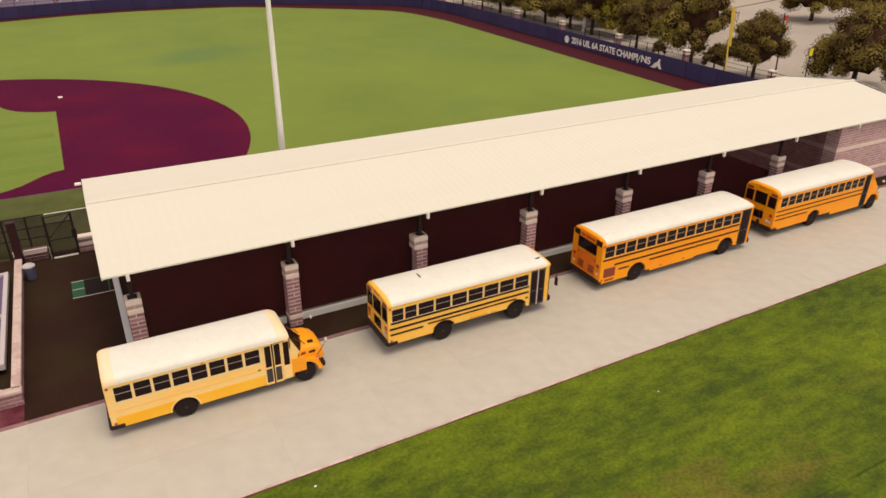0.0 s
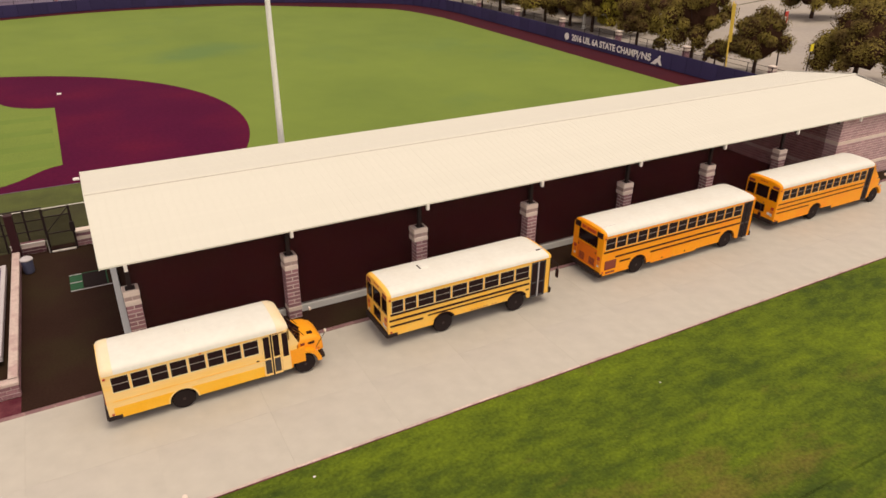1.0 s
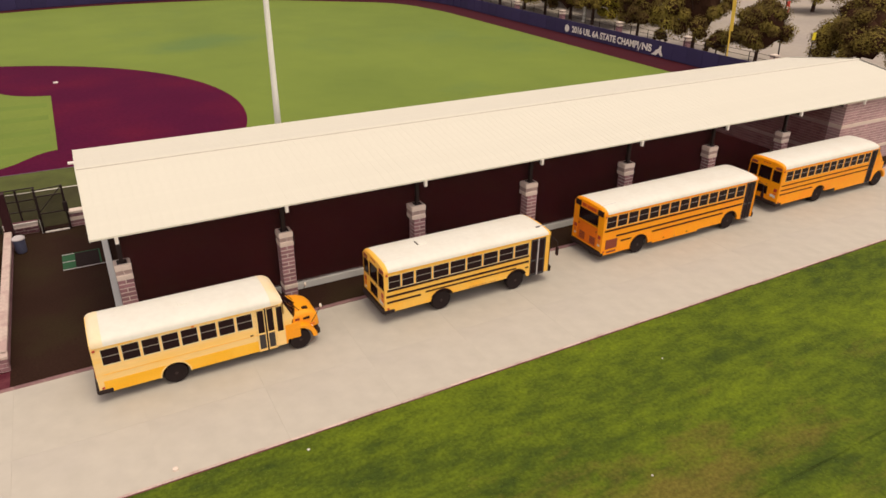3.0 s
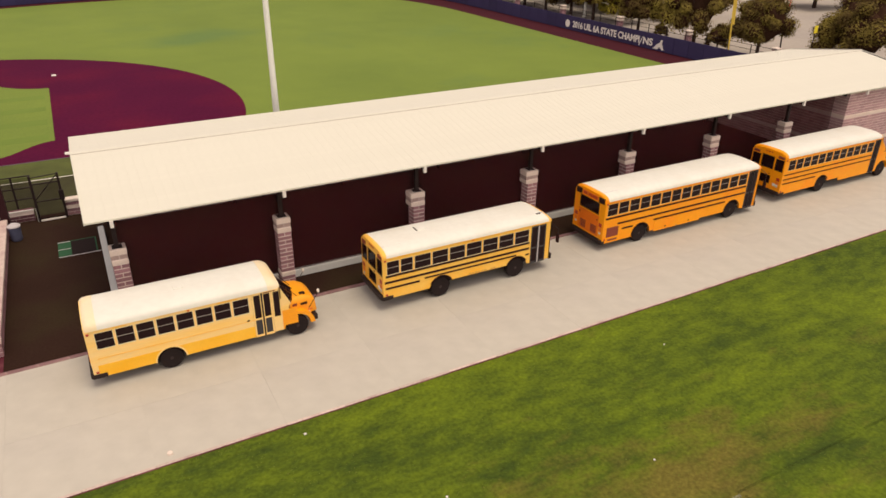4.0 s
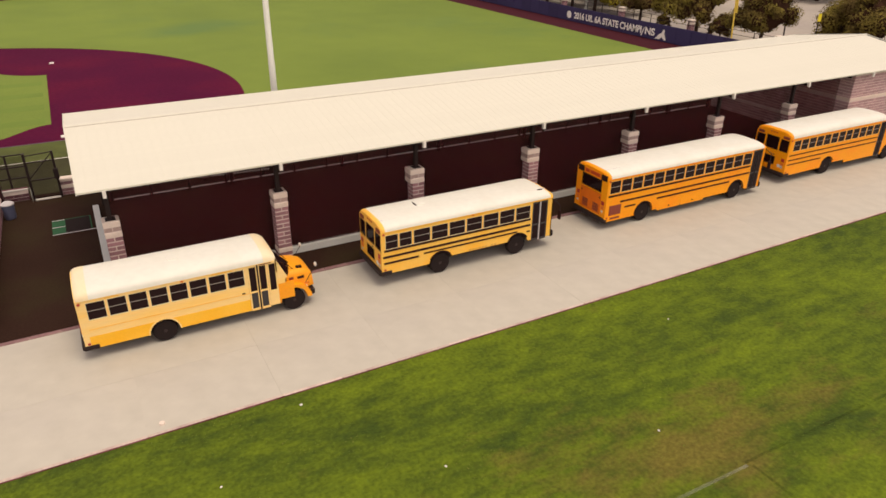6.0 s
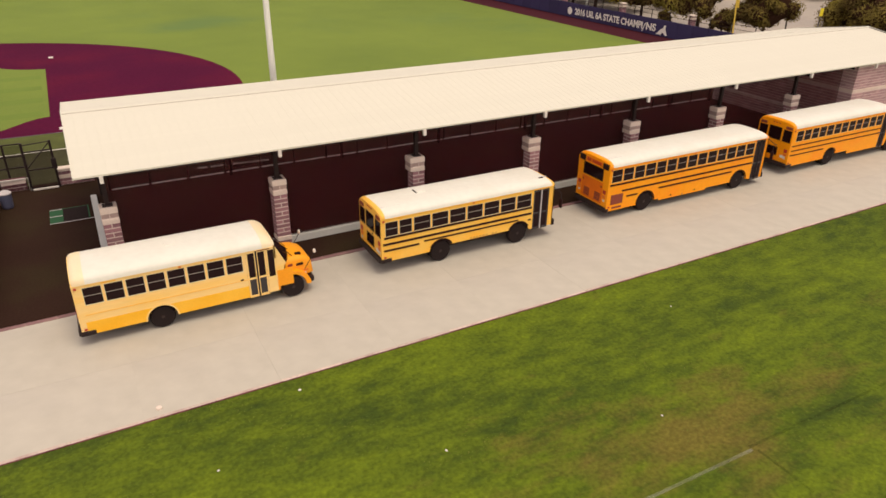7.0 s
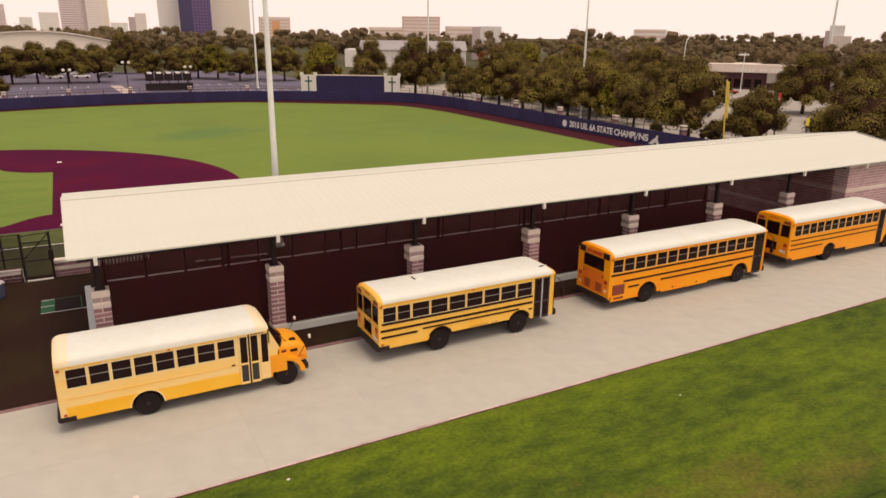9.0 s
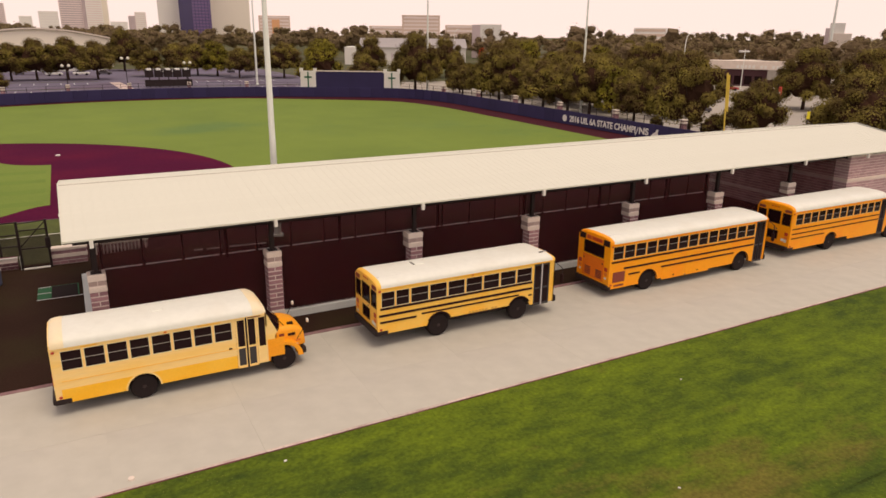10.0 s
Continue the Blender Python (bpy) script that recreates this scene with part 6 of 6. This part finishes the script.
for _ in range(720):
    a, d = radians(rnd.uniform(-9, 68)), 215 * math.exp(rnd.uniform(0.0, 1.5))
    cx, cy = d * math.sin(a), -29 + d * math.cos(a)
    if d < 330 and math.degrees(a) < 38:
        continue
    h, s = rnd.choice((9.5, 11.0, 12.5, 14.0, 17.5)) + rnd.uniform(-1, 1) + d * 0.002, rnd.uniform(5.0, 8.5)
    lobes = [(cx + rnd.uniform(-s, s) * 0.6, cy + rnd.uniform(-s, s) * 0.6, h * rnd.uniform(0.38, 0.8), s * rnd.uniform(0.3, 0.52)) for _ in range(8)]
    tone = 0.42 * d / 420
    first = len(faces)
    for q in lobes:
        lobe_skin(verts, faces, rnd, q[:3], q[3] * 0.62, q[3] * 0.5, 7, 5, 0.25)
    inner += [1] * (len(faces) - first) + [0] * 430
    for _ in range(430):
        lx, ly, lz, lr = rnd.choice(lobes)
        u = Vector((rnd.gauss(0, 1), rnd.gauss(0, 1), rnd.gauss(0, 1))).normalized() * lr * rnd.uniform(0.62, 1.0)
        p = Vector((lx, ly, lz)) + Vector((u.x, u.y, u.z * 0.82))
        t = leaf_turn(rnd, u.normalized() + Vector((0, 0, 0.3)), 0.35)
        q = rnd.uniform(0.5, 1.0) * tone
        i = len(verts)
        for e in ((-q, -q * 0.5, 0), (q * 0.2, -q * 0.7, 0.2 * q), (q, 0.1 * q, 0), (0, q * 0.7, 0.2 * q)):
            verts.append(p + t @ Vector(e))
        faces.append((i, i + 1, i + 2, i + 3))
me = bpy.data.meshes.new("far_woods")
me.from_pydata(verts, [], faces)
me.materials.append(LEAF_HAZE)
me.materials.append(INNER_HAZE)
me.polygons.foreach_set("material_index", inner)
tagged(new("far_woods", me), "woods reaching to the horizon, haze put into their pale green and brown", "woods", kind="stuff")


# stall lines in the parking lot
stall = done("stall_line", one_box(-0.09, 0.09, 0, 5.2, 0, 0.012), KERB_WHITE)
for k in range(34):
    for y in (141.0, 166.0):
        x = -44.0 + k * 2.9
        if not 8 < x < 19:
            tagged(part("stall_line", stall, None, at=(x, y, -0.06)), "pale painted stall line on the asphalt", "line", kind="structure")


# ---- buildings ----
def tower(name, label, x0, y0, x1, y1, depth, h, wall, bands=0, band_mat=None, ribs=0, cap=0.0, base=-0.12):
    """A block on the line from (x0, y0) to (x1, y1), with window bands or ribs standing in its faces."""
    a, b = Vector((x0, y0)), Vector((x1, y1))
    d = (b - a).normalized()
    ob = thing(name, label, "building", (x0, y0, base), turn=math.degrees(math.atan2(d.y, d.x)))
    n = (b - a).length
    part("wall_block", one_box(0, n, 0, depth, 0, h), wall, ob)
    if bands:
        step = h / bands
        band = done("window_band", one_box(0.04 * n, 0.96 * n, -0.25, 0.0, 0, step * 0.5), band_mat)
        side = done("window_band", one_box(-0.25, 0, 0.04 * depth, 0.96 * depth, 0, step * 0.5), band_mat)
        for k in range(bands):
            part("window_band", band, None, ob, at=(0, 0, (k + 0.3) * step))
            part("window_band", side, None, ob, at=(0, 0, (k + 0.3) * step))
    if ribs:
        w = n / ribs
        rib = done("rib", one_box(w * 0.32, w * 0.68, -0.18, 0.0, 0, h * 0.98), band_mat)
        for k in range(ribs):
            part("rib", rib, None, ob, at=(k * w, 0, 0))
    if cap:
        part("parapet", one_box(-0.3, n + 0.3, -0.3, depth + 0.3, h, h + cap), wall, ob)
    return ob


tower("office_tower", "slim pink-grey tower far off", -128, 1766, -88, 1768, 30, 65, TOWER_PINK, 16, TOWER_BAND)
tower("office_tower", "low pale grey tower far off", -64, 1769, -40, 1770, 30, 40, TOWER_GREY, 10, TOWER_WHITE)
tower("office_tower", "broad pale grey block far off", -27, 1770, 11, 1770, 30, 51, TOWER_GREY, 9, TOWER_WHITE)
tower("office_tower", "tall pink tower with window bands, haze put into its pale colours", 11.8, 1470, 50, 1469, 40, 118, TOWER_PINK, 30, TOWER_BAND)
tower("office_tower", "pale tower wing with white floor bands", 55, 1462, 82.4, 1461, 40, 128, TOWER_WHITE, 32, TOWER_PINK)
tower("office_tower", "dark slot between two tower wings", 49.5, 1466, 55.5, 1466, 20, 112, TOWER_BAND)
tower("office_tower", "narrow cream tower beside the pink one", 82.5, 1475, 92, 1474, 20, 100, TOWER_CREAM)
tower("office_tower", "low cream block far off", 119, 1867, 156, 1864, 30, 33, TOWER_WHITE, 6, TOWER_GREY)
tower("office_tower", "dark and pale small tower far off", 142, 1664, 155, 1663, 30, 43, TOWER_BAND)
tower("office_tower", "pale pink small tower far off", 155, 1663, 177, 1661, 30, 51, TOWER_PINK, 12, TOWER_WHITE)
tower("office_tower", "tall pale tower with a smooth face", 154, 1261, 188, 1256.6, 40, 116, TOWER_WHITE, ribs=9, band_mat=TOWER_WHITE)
glass = tower("glass_tower", "tall violet glass tower with a darker face and floor lines", 180, 1207, 228, 1199.5, 40, 128, TOWER_GLASS, bands=26, band_mat=TOWER_VIOLET)
part("dark_face", one_box(0.5, 20, -0.6, -0.3, 0, 127), TOWER_NAVY, glass, "navy glass face")
for k in range(5):
    part("mullion", one_box(24 + k * 5, 24.6 + k * 5, -0.7, -0.3, 0, 127), TOWER_NAVY, glass, "dark mullion")
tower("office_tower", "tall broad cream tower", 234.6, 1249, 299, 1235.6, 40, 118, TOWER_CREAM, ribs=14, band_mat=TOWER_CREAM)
hotel = tower("hotel_block", "beige hotel block with panes painted orange as if sunlit", 240.5, 941, 280, 930.5, 20, 34, BRICK_BEIGE, 8, TOWER_PINK)
part("sunlit_panes", one_box(17, 27, -0.8, -0.3, 8, 29), LIT_PANE, hotel, "panes with orange sunlight painted on")
tower("office_block", "long beige office block", 342, 803, 420, 767, 40, 22, BRICK_BEIGE, 5, TOWER_PINK)
tower("office_block", "beige office block above the trees", 378, 785, 420, 765, 20, 34, BRICK_BEIGE, 8, TOWER_PINK, cap=1.0)
tower("office_block", "low beige block far off", 425, 760, 470, 735, 20, 24, BRICK_BEIGE, 5, TOWER_PINK)
tower("white_block", "small white block above the trees", 212.5, 332.7, 217, 330, 8, 18.4, TOWER_BAND)
tower("white_block", "small white block above the trees", 216.5, 330.3, 227, 324, 10, 18.6, SIGN_WHITE)
tower("office_block", "hazy grey block far off", 612, 630, 640, 605, 20, 23, TOWER_GREY, 4, BRICK_BEIGE)
pale = tower("pale_tower", "narrow pale concrete tower among the trees", 274, 154.3, 277, 150, 8, 19.0, SIGN_WHITE)
part("stair_wing", one_box(0.2, 8.0, -0.6, 0.0, 7, 15), CAST_STONE, pale)
part("dark_slot", one_box(-1.5, 0.0, 0.2, 3, 6, 17), TOWER_BAND, pale)
tower("red_shop_sign", "small red sign block between trees", 259.4, 307.0, 262.4, 304.6, 2, 10.6, SIGN_RED)

hall = thing("arched_hall", "long tan hall with a shallow arched roof", "building", (-12.5, 262.0, -0.12))
bm = bmesh.new()
prism(bm, [(-16, 0)] + [(-16 + 46 * k / 20, 8.2 + 4.6 * math.sin(math.pi * (0.12 + 0.78 * k / 20))) for k in range(21)] + [(30, 0)], "y", 0, 40)
part("hall_wall", bm, TOWER_CREAM, hall)
bm = bmesh.new()
for k in range(20):
    p, q = k / 20, (k + 1) / 20
    prism(bm, [(-16.4 + 46.8 * p, 8.3 + 4.6 * math.sin(math.pi * (0.12 + 0.78 * p))), (-16.4 + 46.8 * q, 8.3 + 4.6 * math.sin(math.pi * (0.12 + 0.78 * q))),
               (-16.4 + 46.8 * q, 8.8 + 4.6 * math.sin(math.pi * (0.12 + 0.78 * q))), (-16.4 + 46.8 * p, 8.8 + 4.6 * math.sin(math.pi * (0.12 + 0.78 * p)))], "y", -0.8, 40.5)
bmesh.ops.remove_doubles(bm, verts=bm.verts, dist=1e-3)
part("hall_roof", bm, CAST_STONE, hall, "pale arched roof edge")

shed = thing("white_hall", "long white hall with a grey sheet roof", "building", (108.0, 262.0, -0.12), turn=-25.7)
part("hall_wall", one_box(0, 52, 0, 25, 0, 7.2), SIGN_WHITE, shed)
bm = bmesh.new()
prism(bm, [(-0.8, 7.2), (12.5, 11.0), (25.8, 7.2)], "x", 6, 52.5)
part("hall_roof", bm, METAL_GREY, shed, "grey sheet roof")
for k in range(9):
    part("slot_window", one_box(20 + k * 1.5, 20.5 + k * 1.5, -0.1, 0.0, 1.0, 5.0), TOWER_BAND, shed)

store = thing("low_store", "long low store with a maroon front and pale fascia", "building", (161.5, 113.0, -0.12), turn=-52.5)
part("front_wall", one_box(0, 21, 0, 14, 0, 4.6), MAROON_WALL, store)
part("fascia", one_box(-0.4, 24, -1.2, 14.4, 4.6, 6.8), CAST_STONE, store, "pale concrete fascia")
part("pale_wing", one_box(15.0, 21, -1.6, 0.0, 2.0, 4.6), ROAD, store, "grey wing wall")
for k in range(14):
    if k not in (5, 8):
        part("sign_bar", one_box(7 + k * 1.0, 7.7 + k * 1.0, -1.3, -1.2, 4.8, 5.7), SIGN_WHITE, store, "white sign stroke")
for k in range(5):
    part("store_window", one_box(1.5 + k * 2.6, 3.4 + k * 2.6, -0.06, 0.0, 0.5, 2.8), BUS_GLASS, store)

stage = thing("equipment_rack", "dark rack of stacked equipment in the parking lot", "rack", (17.0, 150.0, -0.12))
part("rack_frame", one_box(0, 10.5, 0, 1.5, 0.3, 1.8), BLACK_STEEL, stage)
for k in range(5):
    part("case", one_box(0.1 + k * 2.1, 1.9 + k * 2.1, 0, 1.4, 2.4, 4.2, 0.1), BLACK_STEEL, stage)
    part("pale_top", one_box(0.5 + k * 2.1, 1.5 + k * 2.1, -0.1, 1.4, 4.0, 4.4, 0.1), SIGN_WHITE, stage)
    part("leg", one_box(0.9 + k * 2.1, 1.1 + k * 2.1, 0.3, 0.6, 0, 2.4), BLACK_STEEL, stage)


def parked_car(x, y, turn, paint, label):
    ob = thing("parked_car", label, "car", (x, y, -0.12), "parked cars", turn=turn)
    bm = lofted([round_rect(px, 0.08, 1.72, 0.35, z, 0.15) for px, z in ((0, 0.85), (0.1, 0.95), (1.3, 1.0), (3.1, 1.0), (4.3, 0.85), (4.45, 0.7))])
    part("body", bm, paint, ob, smooth=True)
    part("cabin", lofted([round_rect(px, 0.2, 1.6, 0.95, z, 0.12) for px, z in ((0.7, 1.02), (1.2, 1.42), (2.6, 1.45), (3.3, 1.02))]), BUS_GLASS, ob, "dark glass cabin", smooth=True)
    for wx in (0.85, 3.55):
        for wy in (0.02, 1.55):
            wheel(ob, wx, wy, 0.33, 0.22)
    return ob


CAR_WHITE = material("white_car_paint", (0.7, 0.68, 0.65), 0.3, var=0.03, bump=0)
CAR_DARK = material("dark_car_paint", (0.06, 0.05, 0.06), 0.3, var=0.03, bump=0)
CAR_RED = material("red_car_paint", (0.3, 0.03, 0.03), 0.3, var=0.03, bump=0)
for k, (x, y, t, m) in enumerate(((-4, 205, 10, CAR_WHITE), (3, 206, 5, CAR_WHITE), (9, 207, 0, CAR_DARK), (27, 208, 0, CAR_WHITE), (50, 208, 90, CAR_DARK), (62, 150, 60, CAR_WHITE),
                                  (101, 58, 70, CAR_DARK), (142, 100, -40, CAR_WHITE), (147, 96, -40, CAR_RED), (139, 104, -40, CAR_DARK))):
    parked_car(x, y, t, m, {"white_car_paint": "white parked car", "dark_car_paint": "dark parked car", "red_car_paint": "red parked car"}[m.name] + " on the asphalt lot")
van = tower("box_trailer", "white box trailer parked at the lot's far side", -14, 212, 6, 212, 3, 4.6, CAR_WHITE, base=0.9)
for x in (2, 17):
    part("trailer_leg", one_box(x, x + 0.5, 0.2, 2.8, -1.0, 0.0), BLACK_STEEL, van)
van["category"] = "trailer"

# ---- small things on lawn and drive ----
rnd = random.Random(3)
for x, y in ((14.3, -17.5), (7.4, -15.7), (4.4, -10.9), (19.5, -12.6), (1.2, -13.4)):
    s = rnd.uniform(0.03, 0.06)
    tagged(part("paper_scrap", one_box(-s, s, -s * 0.7, s * 0.7, 0.0, 0.03, 0.01), SIGN_WHITE, at=pose(x, y, 0.026, 0, 0, rnd.uniform(0, 180))), "small white scrap of paper on the lawn", "litter")
drain = thing("valve_cover", "small pale valve cover on the drive's edge", "cover", (0.1, -9.7, 0))
part("ring", one_tube((0, 0, 0), (0, 0, 0.06), 0.1, 0.09, 14), CAST_STONE, drain)
verts, faces = [], []
for _ in range(26000):
    x = rnd.uniform(-12, 46)
    y = -10.16 + 0.009 * x - rnd.random() ** 1.3 * 14
    h, w, a = rnd.uniform(0.02, 0.055), rnd.uniform(0.006, 0.014), rnd.uniform(0, 6.3)
    i = len(verts)
    c, s = math.cos(a) * w, math.sin(a) * w
    verts += [(x - c, y - s, 0.02), (x + c, y + s, 0.02), (x + rnd.uniform(-0.03, 0.03), y + rnd.uniform(-0.03, 0.03), 0.02 + h)]
    faces.append((i, i + 1, i + 2))
me = bpy.data.meshes.new("grass_blades")
me.from_pydata(verts, [], faces)
me.materials.append(material("grass_blade", (0.10, 0.17, 0.02), 0.8, var=0.3, coarse=0.4, fine=5, second=(0.2, 0.2, 0.045), island=0.3, bump=0, spec=0.2))
tagged(new("grass_blades", me), "short grass blades of the lawn", "grass", kind="stuff")
